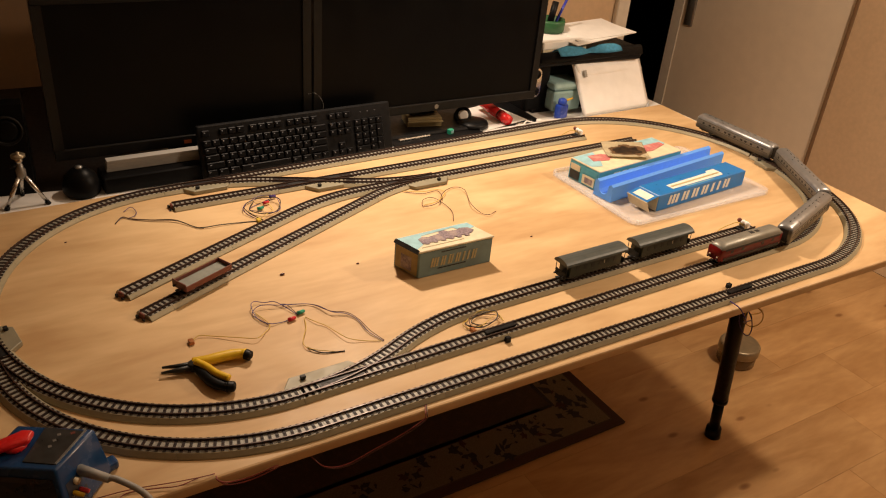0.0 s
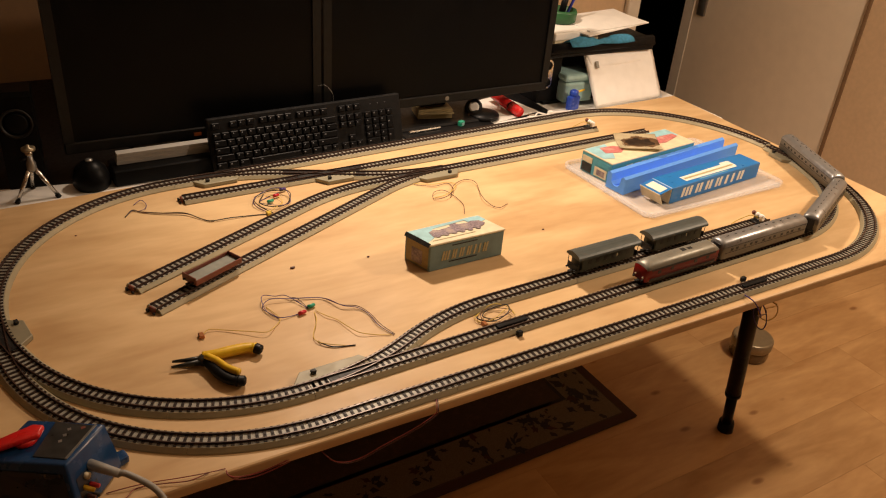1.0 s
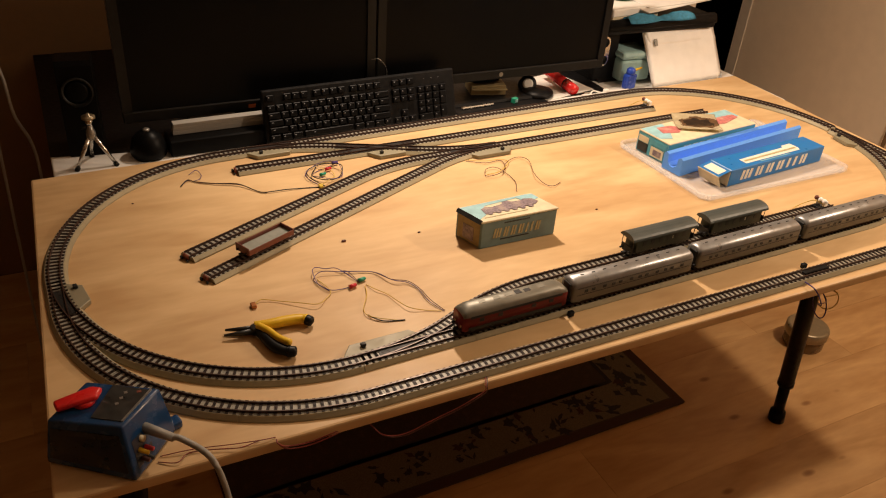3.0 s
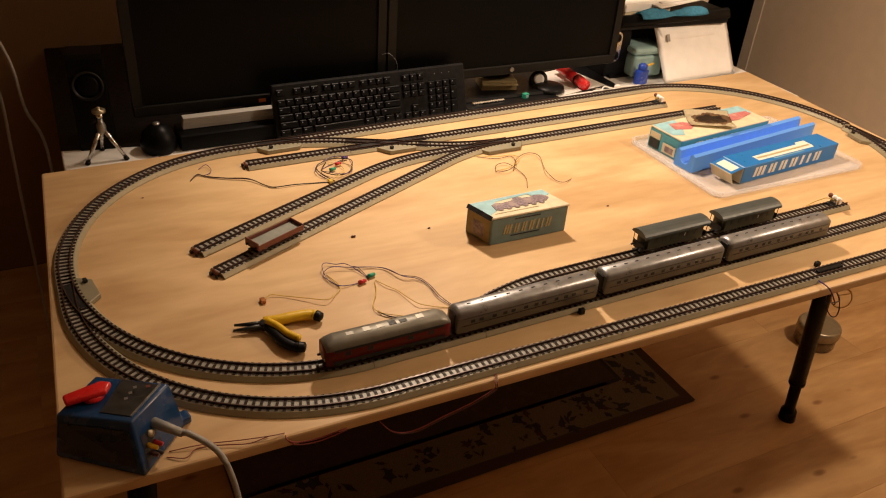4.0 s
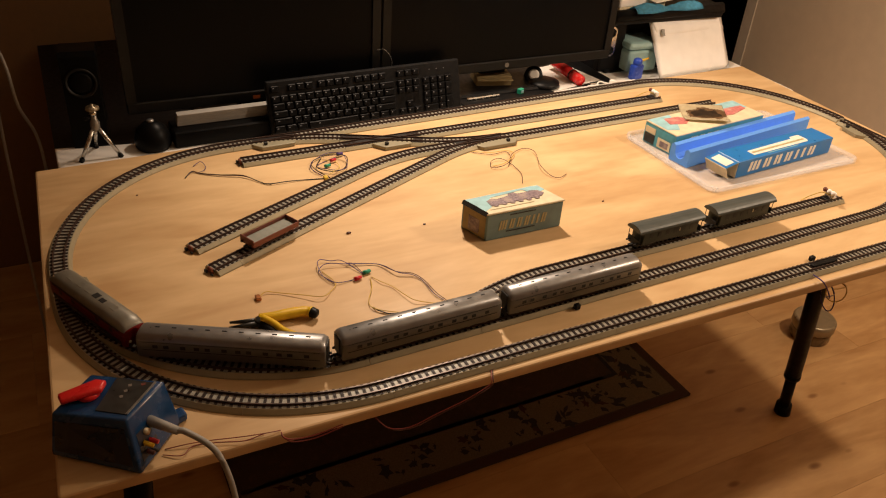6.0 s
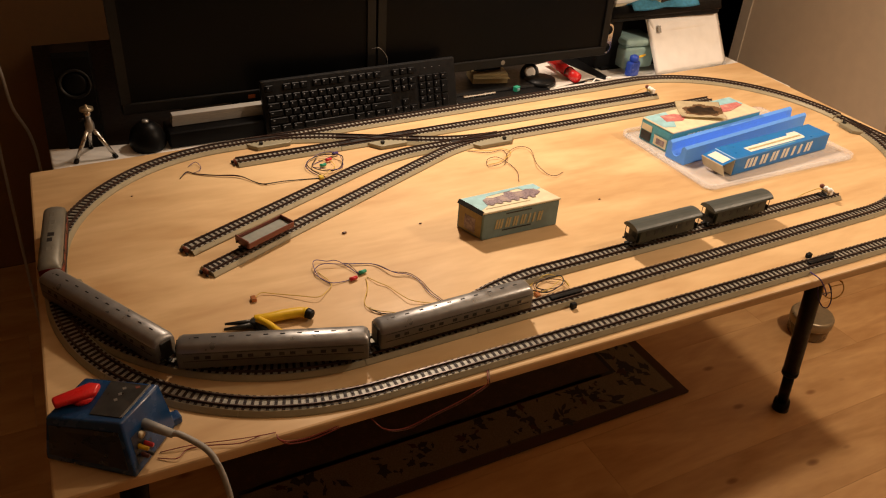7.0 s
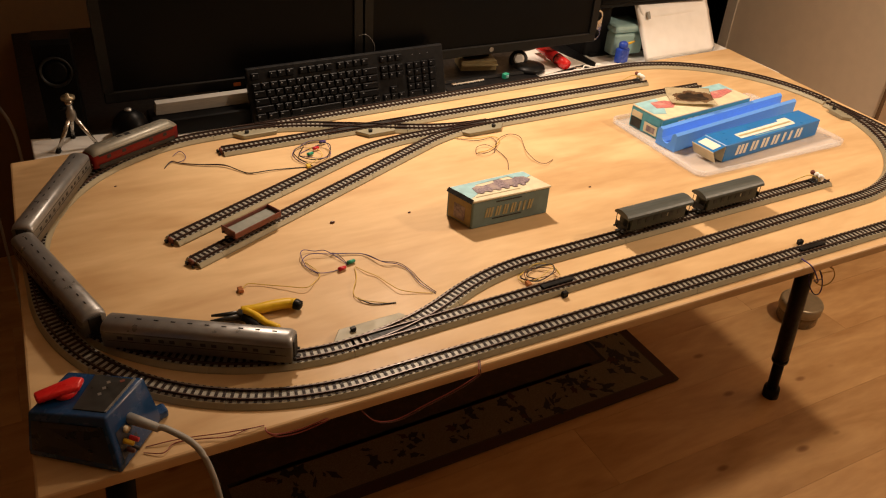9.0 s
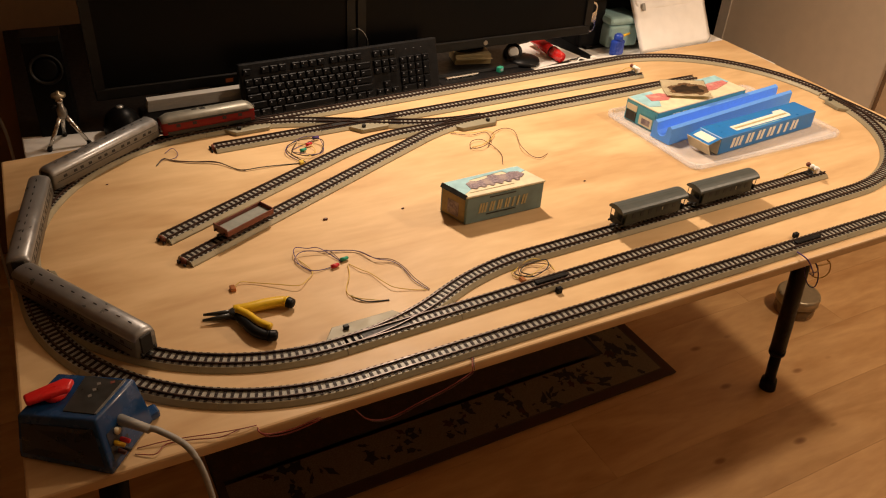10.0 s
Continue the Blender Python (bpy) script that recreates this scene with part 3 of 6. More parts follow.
def turnout(lines, label, motor=None, side=1, plate=(0.03, 0.10), bed=None):
    """lines: (line, s0, s1) of each way through it; motor: line, place along it, offset of the drive case."""
    o = lines[0][0].at((lines[0][1] + lines[0][2]) / 2)
    t = thing("track_turnout", pose(o.x, o.y, 0.0003), label, "model turnout", "turnouts")
    for i, (ln, s0, s1) in enumerate(lines):
        dz = 0.00012 * i
        up = lambda outline: [(u, z + (dz if z > 0.001 else 0)) for u, z in outline]
        part("roadbed", sweep(ln, s0 + 0.0005, s1 - 0.0005, up(BED), o), M_BED, t, "grey tin roadbed")
        part("ballast_print", sweep(ln, s0 + 0.0005, s1 - 0.0005, up(TOP), o), bed or M_BALLAST, t)
        for sd in (-0.00825, 0.00825):
            part("rail", sweep(ln, s0, s1, up(RAIL), o, side=sd), M_RAIL, t)
        tagged(part("sleeper_row", sleepers(ln, s0 + 0.0005, s1 - 0.0005, o), M_SLEEPER, t), kind="stuff")
    ln, s0, s1 = lines[0]
    part("point_plate", sweep(ln, s0 + plate[0], s0 + plate[1], PLATE, o), M_SOOT, t, "black point plate")
    if motor:
        ln, s, u, length = motor
        p, d = ln.at(s) - o, ln.way(s)
        m = Matrix.Translation((p.x, p.y, 0)) @ Matrix.Rotation(math.atan2(d.y, d.x), 4, "Z") @ Matrix.Translation((0, u, 0))
        w = 0.011
        pts = [(-length / 2, -w * side * 1.4), (-length / 2 + 0.02, w * side), (length / 2 - 0.02, w * side), (length / 2, -w * side * 1.4)]
        case = prism(pts if side > 0 else pts[::-1], 0.0, 0.0086, 0.0012, 2)
        bmesh.ops.transform(case, matrix=m, verts=case.verts)
        mc = part("drive_case", case, M_CASE, t, "grey tin point motor case")
        lan = bmesh.new()
        add_rod(lan, (-length * 0.22, 0, 0.008), (-length * 0.22, 0, 0.0105), 0.0040)
        add_box(lan, -length * 0.22 - 0.004, -length * 0.22 + 0.004, -0.003, 0.003, 0.0100, 0.0145, 0.0008)
        bmesh.ops.transform(lan, matrix=m, verts=lan.verts)
        part("point_lantern", lan, M_SOOT, mc, "small dark point lantern")
    return t


# the lines of track, in the oval's own axes
FAR_Y, MID_Y, LOW_Y = GAP + 2 * R1, 2 * R1, 2 * R1 - GAP
LEFT_FAR = Line(lay(0, FAR_Y, 180, [(R1, 90)]))
LEFT_IN = Line(lay(-R1, GAP + R1, 270, [(R1, 90)]))
SPREAD, FAR_LEN, CLOSER = 1.2, 1.0805, 0.0154
FAR_ROUTE = [(FAR_LEN,), (R1, -90 - SPREAD), (CLOSER,)]
RIGHT_FAR = Line(lay(0, FAR_Y, SPREAD, FAR_ROUTE))
RIGHT_IN = Line(lay(1.08 + R1, GAP + R1, 270, [(R1, -90)]))
FAR = Line(lay(0, FAR_Y, SPREAD, FAR_ROUTE[:1]))
NEAR_IN = Line(lay(0, GAP, 0, [(1.08,)]))
MID = Line(lay(0.0, MID_Y, 0, [(1.085,)]))
LOW = Line(lay(T1X + 0.344, LOW_Y, 0, [(1.20 - T1X - 0.344,)]))
CROSS = Line(lay(T1X, FAR_Y, 0, [(R2, -A2), (0.18,), (R2, A2)]))
SPUR_A = Line(lay(T1X + 0.524, LOW_Y, 180, [(0.18,), (R2, A2), (0.404,)]))
SPUR_B = Line(lay(T1X + 0.524, LOW_Y, 180, [(R2, A2), (0.585,)]))
SIDING = Line(lay(0, GAP, 0, [(R2, A2), (R2, -A2), (0.72,)]))


def outer(pts):
    """The front line runs a little apart from the oval: it opens towards its far end."""
    out = []
    for q in pts:
        w = turned(q)
        k = min(max(q.x / 1.08, -0.05), 1.0) * min(1.0, max(0.0, (0.40 - q.y) / 0.10))
        out.append(Vector((w.x, w.y + 0.004 * min(1.0, max(0.0, (0.2 - q.y) / 0.2)) - 0.0245 * k)))
    return Line(out, False)


OUTER = outer(lay(-R1, GAP + R1, 270, [(GAP,), (R1, 90), (1.08,), (R1, 90), (GAP,)]))
LOOP = Line(lay(1.08 + R1, GAP + R1, 270, [(R1, -90), (1.08,), (R1, -90), (R1, -90 + SPREAD)] + FAR_ROUTE))


def build_tracks():
    arc = R1 * radians(30)
    a2 = R2 * radians(A2)
    lay_sections(LEFT_FAR, 0, LEFT_FAR.length, arc)
    lay_sections(RIGHT_FAR, FAR_LEN, RIGHT_FAR.length - CLOSER, arc + 1e-4)
    track_section(RIGHT_FAR, RIGHT_FAR.length - CLOSER - 0.0075, RIGHT_FAR.length)
    turnout([(LEFT_IN, 0, arc), (OUTER, 0, GAP + arc)], "curved grey tin turnout with black sleepers", (LEFT_IN, 0.055, 0.0245, 0.085), 1)
    L = OUTER.length
    turnout([(RIGHT_IN, 0, arc), (OUTER, L - GAP - arc, L)], "curved grey tin turnout with black sleepers", (RIGHT_IN, 0.06, -0.0245, 0.085), -1)
    lay_sections(LEFT_IN, arc, LEFT_IN.length, arc)
    lay_sections(RIGHT_IN, arc, RIGHT_IN.length, arc)
    lay_sections(OUTER, GAP + arc, GAP + 3 * arc, arc)
    lay_sections(OUTER, L - GAP - 3 * arc, L - GAP - arc, arc)
    lay_sections(OUTER, GAP + 3 * arc, L - GAP - 3 * arc, (L - 2 * GAP - 6 * arc) / 6 + 1e-6)
    # far side
    track_section(FAR, 0, T1X)
    turnout([(FAR, T1X, T1X + 0.18), (CROSS, 0, a2)], "straight grey tin turnout with black sleepers", (FAR, T1X + 0.045, -0.0255, 0.11), -1, (0.0, 0.09))
    lay_sections(FAR, T1X + 0.18, FAR_LEN, 0.18)
    slip = T1X + 0.18 + 0.082
    turnout([(MID, slip - 0.09, slip + 0.09), (CROSS, a2, a2 + 0.18)], "dark double slip crossing of tin track", (MID, slip + 0.02, -0.031, 0.10), -1, (0.03, 0.15), M_SOOT)
    lay_sections(MID, 0.0, slip - 0.09, 0.18)
    lay_sections(MID, slip + 0.09, MID.length, 0.18)
    turnout([(SPUR_A, 0, 0.18), (CROSS, a2 + 0.18, CROSS.length), (SPUR_B, 0, a2)], "three-way grey tin turnout with black sleepers", (SPUR_A, 0.03, 0.026, 0.12), 1, (0.01, 0.12))
    lay_sections(LOW, 0.18, LOW.length, 0.18)
    track_section(SPUR_A, 0.18, 0.18 + a2)
    lay_sections(SPUR_A, 0.18 + a2, SPUR_A.length, 0.18)
    lay_sections(SPUR_B, a2, SPUR_B.length, 0.18)
    # near side
    turnout([(NEAR_IN, 0, 0.18), (SIDING, 0, a2)], "straight grey tin turnout with black sleepers", (NEAR_IN, 0.045, 0.0255, 0.135), 1)
    lay_sections(NEAR_IN, 0.18, 1.08, 0.18)
    track_section(SIDING, a2, 2 * a2)
    lay_sections(SIDING, 2 * a2, SIDING.length, 0.18)


# ---------------------------------------------------------------- trains
def body_shell(length, width, z0, z_wall, z_top, end_round=0.008, mi_wall=0, mi_roof=1, nose=0.0, crown=7):
    """A coach body along x with an arched roof, rounded ends and a nose drawn in at the ends."""
    half = width / 2
    sec = [(-half, z0), (-half, z_wall)]
    for i in range(1, crown):
        a = math.pi * i / crown
        sec.append((-half * math.cos(a), z_wall + (z_top - z_wall) * math.sin(a) ** 0.8))
    sec += [(half, z_wall), (half, z0)]
    bm = bmesh.new()
    xs = [(-length / 2, 0.90, nose), (-length / 2 + end_round * 0.35, 0.96, nose * 0.5), (-length / 2 + end_round, 1.0, 0.0),
          (length / 2 - end_round, 1.0, 0.0), (length / 2 - end_round * 0.35, 0.96, nose * 0.5), (length / 2, 0.90, nose)]
    rings = []
    for x, k, dn in xs:
        ring = []
        for y, z in sec:
            zz = z if z <= z_wall else z_wall + (z - z_wall) * (1 - 1.8 * (1 - k)) - dn * (z - z_wall) / (z_top - z_wall)
            ring.append(bm.verts.new((x, y * k, zz)))
        rings.append(ring)
    n = len(sec)
    for a, b in zip(rings, rings[1:]):
        for j in range(n):
            f = bm.faces.new((a[j], a[(j + 1) % n], b[(j + 1) % n], b[j]))
            f.material_index = mi_roof if 1 <= j <= n - 3 else mi_wall
    for ring, flip in ((rings[0], True), (rings[-1], False)):
        f = bm.faces.new(list(reversed(ring)) if flip else ring)
        f.material_index = mi_wall
    bmesh.ops.recalc_face_normals(bm, faces=bm.faces)
    return bm


def wheels_of(parent, x, axles, wheel_r=0.0052, frame_len=None):
    """A bogie or axle frame with its wheels."""
    fl = frame_len or (max(axles) - min(axles) + 0.022)
    b = bmesh.new()
    add_box(b, x - fl / 2, x + fl / 2, -0.0115, -0.0095, RAILTOP + 0.003, RAILTOP + 0.0095, 0.0008)
    add_box(b, x - fl / 2, x + fl / 2, 0.0095, 0.0115, RAILTOP + 0.003, RAILTOP + 0.0095, 0.0008)
    add_box(b, x - fl / 3, x + fl / 3, -0.0095, 0.0095, RAILTOP + 0.005, RAILTOP + 0.009)
    bogie = part("bogie", b, M_SOOT, parent)
    for a in axles:
        w = bmesh.new()
        for s in (-1, 1):
            add_rod(w, (x + a, s * 0.0072, RAILTOP + wheel_r), (x + a, s * 0.0094, RAILTOP + wheel_r), wheel_r, n=16)
        add_rod(w, (x + a, -0.0072, RAILTOP + wheel_r), (x + a, 0.0072, RAILTOP + wheel_r), 0.0012, n=6)
        part("wheelset", w, M_GREYMETAL, bogie, "", True)


def coupling(parent, x, s):
    b = bmesh.new()
    add_box(b, min(x, x + s * 0.008), max(x, x + s * 0.008), -0.003, 0.003, RAILTOP + 0.006, RAILTOP + 0.0085, 0.0005)
    part("coupling", b, M_SOOT, parent)
    for y in (-0.0105, 0.0105):
        bb = rod((x - s * 0.002, y, RAILTOP + 0.0115), (x + s * 0.005, y, RAILTOP + 0.0115), 0.0018, n=10)
        part("buffer", bb, M_SOOT, parent, "", True)


COACH_LEN, COACH_PITCH, LOCO_LEN, LOCO_PITCH = 0.251, 0.266, 0.186, 0.201


def build_coach(m, label):
    c = thing("passenger_coach", m, label, "model coach", "silver coaches")
    L = COACH_LEN
    part("body", body_shell(L, 0.034, RAILTOP + 0.008, RAILTOP + 0.034, RAILTOP + 0.046, 0.007, nose=0.004), [M_SILVER, M_SILVER_ROOF], c, "dull silver sheet body", True)
    part("underframe", box(-L * 0.44, L * 0.44, -0.013, 0.013, RAILTOP + 0.004, RAILTOP + 0.0085, 0.001), M_SOOT, c, "black underframe")
    for x, s in ((-L * 0.36, -1), (L * 0.36, 1)):
        wheels_of(c, x, (-0.014, 0.014))
        coupling(c, s * L * 0.497, s)
        part("gangway", box(s * (L / 2 - 0.001) - 0.003, s * (L / 2 - 0.001) + 0.003, -0.009, 0.009, RAILTOP + 0.010, RAILTOP + 0.038, 0.001), M_SOOT, c, "black gangway bellows")
    win = bmesh.new()
    add_box(win, -0.0036, 0.0036, -0.0003, 0.0003, -0.0026, 0.0026, 0.0004)
    me = bpy.data.meshes.new("window")
    win.to_mesh(me)
    win.free()
    me.materials.append(M_WINDOW)
    for s in (-1, 1):
        for i in range(12):
            x = -L * 0.40 + i * L * 0.80 / 11 + (0.004 if i % 3 == 1 else 0)
            shared("window", me, c, pose(x, s * 0.01705, RAILTOP + 0.0255))
        part("waist_line", box(-L * 0.47, L * 0.47, s * 0.0171 - 0.0002, s * 0.0171 + 0.0002, RAILTOP + 0.0195, RAILTOP + 0.0203), M_SOOT, c, "thin dark stripe")
        part("roof_line", box(-L * 0.47, L * 0.47, s * 0.0171 - 0.0002, s * 0.0171 + 0.0002, RAILTOP + 0.0322, RAILTOP + 0.0328), M_SOOT, c, "thin dark gutter line")
    vent = bmesh.new()
    add_box(vent, -0.0032, 0.0032, -0.0008, 0.0008, 0, 0.0011, 0.0003)
    mv = bpy.data.meshes.new("roof_vent")
    vent.to_mesh(mv)
    vent.free()
    mv.materials.append(M_SOOT)
    for i in range(10):
        shared("roof_vent", mv, c, pose(-L * 0.4 + i * L * 0.8 / 9, 0, RAILTOP + 0.0455))
    return c


def build_loco(m):
    c = thing("diesel_locomotive", m, "red diesel model locomotive with silver roof and rounded noses", "model locomotive")
    L = LOCO_LEN
    part("body", body_shell(L, 0.034, RAILTOP + 0.009, RAILTOP + 0.033, RAILTOP + 0.046, 0.016, nose=0.007), [M_RED, M_LOCO_ROOF], c, "red painted body with silver roof", True)
    part("skirt", box(-L * 0.47, L * 0.47, -0.0155, 0.0155, RAILTOP + 0.005, RAILTOP + 0.0095, 0.002), M_SOOT, c, "black skirt")
    for s in (-1, 1):
        wheels_of(c, s * L * 0.29, (-0.017, 0.017), 0.0062)
        coupling(c, s * L * 0.495, s)
        part("side_band", box(-L * 0.44, L * 0.44, s * 0.01715 - 0.00025, s * 0.01715 + 0.00025, RAILTOP + 0.0300, RAILTOP + 0.0340), M_SOOT, c, "black cantrail band")
        part("low_band", box(-L * 0.45, L * 0.45, s * 0.01715 - 0.00025, s * 0.01715 + 0.00025, RAILTOP + 0.0088, RAILTOP + 0.0150), M_SOOT, c, "black lower band")
        for x in (-0.062, -0.03, 0.03, 0.062):
            part("window", box(x - 0.004, x + 0.004, s * 0.0172 - 0.0003, s * 0.0172 + 0.0003, RAILTOP + 0.022, RAILTOP + 0.0285, 0.0002), M_WINDOW, c)
        for y in (-0.0065, 0.0065):
            part("windscreen", box(s * (L / 2 - 0.0045) - 0.0028, s * (L / 2 - 0.0045) + 0.0028, y - 0.0045, y + 0.0045, RAILTOP + 0.026, RAILTOP + 0.0325, 0.0008), M_WINDOW, c)
        for y in (-0.010, 0.010):
            part("headlight", rod((s * (L / 2 - 0.002), y * 0.9, RAILTOP + 0.016), (s * (L / 2 + 0.0008), y * 0.9, RAILTOP + 0.016), 0.002, n=10), M_CREAM, c, "", True)
    for i, x in enumerate((-0.05, -0.024, -0.008, 0.01, 0.03, 0.055)):
        part("roof_hatch", box(x - 0.006, x + 0.006, -0.005 + 0.002 * (i % 2), 0.005, RAILTOP + 0.0440, RAILTOP + 0.0459, 0.0006), M_SOOT if i in (1, 2) else M_LOCO_ROOF, c)
    return c


def build_van(m, label):
    c = thing("branch_line_coach", m, label, "model coach", "green coaches")
    L = 0.150
    part("body", box(-L * 0.42, L * 0.42, -0.0155, 0.0155, RAILTOP + 0.010, RAILTOP + 0.036, 0.001), M_GREEN, c, "dark green body")
    half, n = 0.0185, 9
    sec = [(-half, RAILTOP + 0.0350)] + [(-half * math.cos(math.pi * i / n), RAILTOP + 0.0358 + 0.0092 * math.sin(math.pi * i / n)) for i in range(n + 1)] + [(half, RAILTOP + 0.0350)]
    part("roof", extrude_x(sec, -L / 2, L / 2), M_GREYROOF, c, "grey arched roof", False)
    part("underframe", box(-L * 0.48, L * 0.48, -0.012, 0.012, RAILTOP + 0.006, RAILTOP + 0.0105, 0.0008), M_SOOT, c)
    for s in (-1, 1):
        wheels_of(c, s * 0.042, (0.0,), 0.006, 0.03)
        coupling(c, s * L * 0.485, s)
        pl = bmesh.new()
        for y in (-0.0145, 0.0145):
            add_rod(pl, (s * L * 0.475, y, RAILTOP + 0.009), (s * L * 0.475, y, RAILTOP + 0.036), 0.0007, n=6)
        add_rod(pl, (s * L * 0.475, -0.0145, RAILTOP + 0.02), (s * L * 0.475, 0.0145, RAILTOP + 0.02), 0.0007, n=6)
        add_box(pl, s * L * 0.475 - 0.0006, s * L * 0.475 + 0.0006, -0.0145, 0.0145, RAILTOP + 0.009, RAILTOP + 0.019)
        part("platform_rail", pl, M_SOOT, c, "black end platform railing")
        for i in range(6):
            x = -0.046 + i * 0.0184
            part("window", box(x - 0.004, x + 0.004, s * 0.0156 - 0.0003, s * 0.0156 + 0.0003, RAILTOP + 0.021, RAILTOP + 0.030, 0.0002), M_WINDOW, c)
        part("number_board", box(0.018, 0.0195, s * 0.0158 - 0.0003, s * 0.0158 + 0.0003, RAILTOP + 0.023, RAILTOP + 0.029), M_LIGHTWIN, c, "small pale mark")
    return c


def build_flat_wagon(m):
    c = thing("open_wagon", m, "low-sided brown open goods wagon with grey floor", "model wagon")
    L = 0.098
    z = RAILTOP + 0.009
    part("floor_panel", box(-L / 2, L / 2, -0.016, 0.016, z, z + 0.003, 0.0004), M_GREYLOAD, c, "grey wagon floor")
    for s in (-1, 1):
        part("side_board", box(-L / 2, L / 2, s * 0.0165 - 0.0008, s * 0.0165 + 0.0008, z - 0.001, z + 0.009, 0.0003), M_RUST, c, "brown side board")
        part("end_board", box(s * L / 2 - 0.0009, s * L / 2 + 0.0009, -0.0165, 0.0165, z - 0.001, z + (0.013 if s > 0 else 0.010), 0.0003), M_RUST, c, "brown end board")
        wheels_of(c, s * 0.028, (0.0,), 0.0050, 0.024)
        coupling(c, s * L * 0.49, s)
    part("underframe", box(-L * 0.47, L * 0.47, -0.011, 0.011, z - 0.005, z - 0.0003, 0.0006), M_SOOT, c)
    return c


def on_line(line, s_mid, half):
    a, b = line.at(s_mid - half), line.at(s_mid + half)
    c = (a + b) / 2
    return pose(c.x, c.y, 0.0004, 0, 0, math.degrees(math.atan2(b.y - a.y, b.x - a.x)))


# place of the locomotive's front along the loop, second by second
FRONT = [(-1.0, 0.560), (0.0, 0.789), (1.0, 1.021), (2.5, 1.382), (4.5, 1.829), (5.5, 2.050), (7.0, 2.359), (9.0, 2.706), (10.0, 2.883), (11.0, 3.060)]


def front_at(t):
    ts = np.linspace(t - 0.3, t + 0.3, 7)
    return float(np.mean(np.interp(ts, [a for a, _ in FRONT], [b for _, b in FRONT])))


def train_pose(t, back, length):
    """The pose of a vehicle whose front is so far behind the train's front."""
    half = length * 0.36
    return on_line(LOOP, front_at(t) - back - length / 2, half)


# ---------------------------------------------------------------- things on the desk
def build_monitor(x0, x1, y, z0, z1, yaw, label, mark):
    w = x1 - x0
    m = thing("monitor", pose((x0 + x1) / 2, y, DESK, 0, 0, yaw), label, "monitor", "monitors on the desk")
    a, b = z0 - DESK, z1 - DESK
    h = w / 2
    f = bmesh.new()
    bw, bb = 0.020, 0.024
    add_box(f, -h, h, 0, 0.022, a, a + bb, 0.002)
    add_box(f, -h, h, 0, 0.022, b - bw, b, 0.002)
    add_box(f, -h, -h + bw, 0.0002, 0.022, a + bb, b - bw)
    add_box(f, h - bw, h, 0.0002, 0.022, a + bb, b - bw)
    part("bezel", f, M_BEZEL, m, "dark grey plastic bezel")
    part("screen", box(-h + bw - 0.001, h - bw + 0.001, 0.005, 0.02, a + bb - 0.001, b - bw + 0.001), M_SCREEN, m, "switched-off black screen")
    part("back_shell", box(-h + 0.01, h - 0.01, 0.022, 0.05, a + 0.01, b - 0.01, 0.01), M_BLACK, m)
    part("stand_neck", box(-0.04, 0.04, 0.05, 0.085, 0.012, a + 0.18, 0.005), M_BLACK, m)
    part("stand_base", box(-0.14, 0.14, -0.02, 0.16, 0.0004, 0.013, 0.005), M_BLACK, m, "black stand base")
    if mark == "round":
        part("maker_mark", rod((0.01, -0.0012, a + 0.012), (0.01, 0.0005, a + 0.012), 0.006, n=18), M_GREYMETAL, m, "small round silver mark")
    else:
        part("sticker", box(-0.020, -0.004, -0.0008, 0.0004, a + 0.006, a + 0.014), M_ORANGE, m, "small orange sticker")
    return m


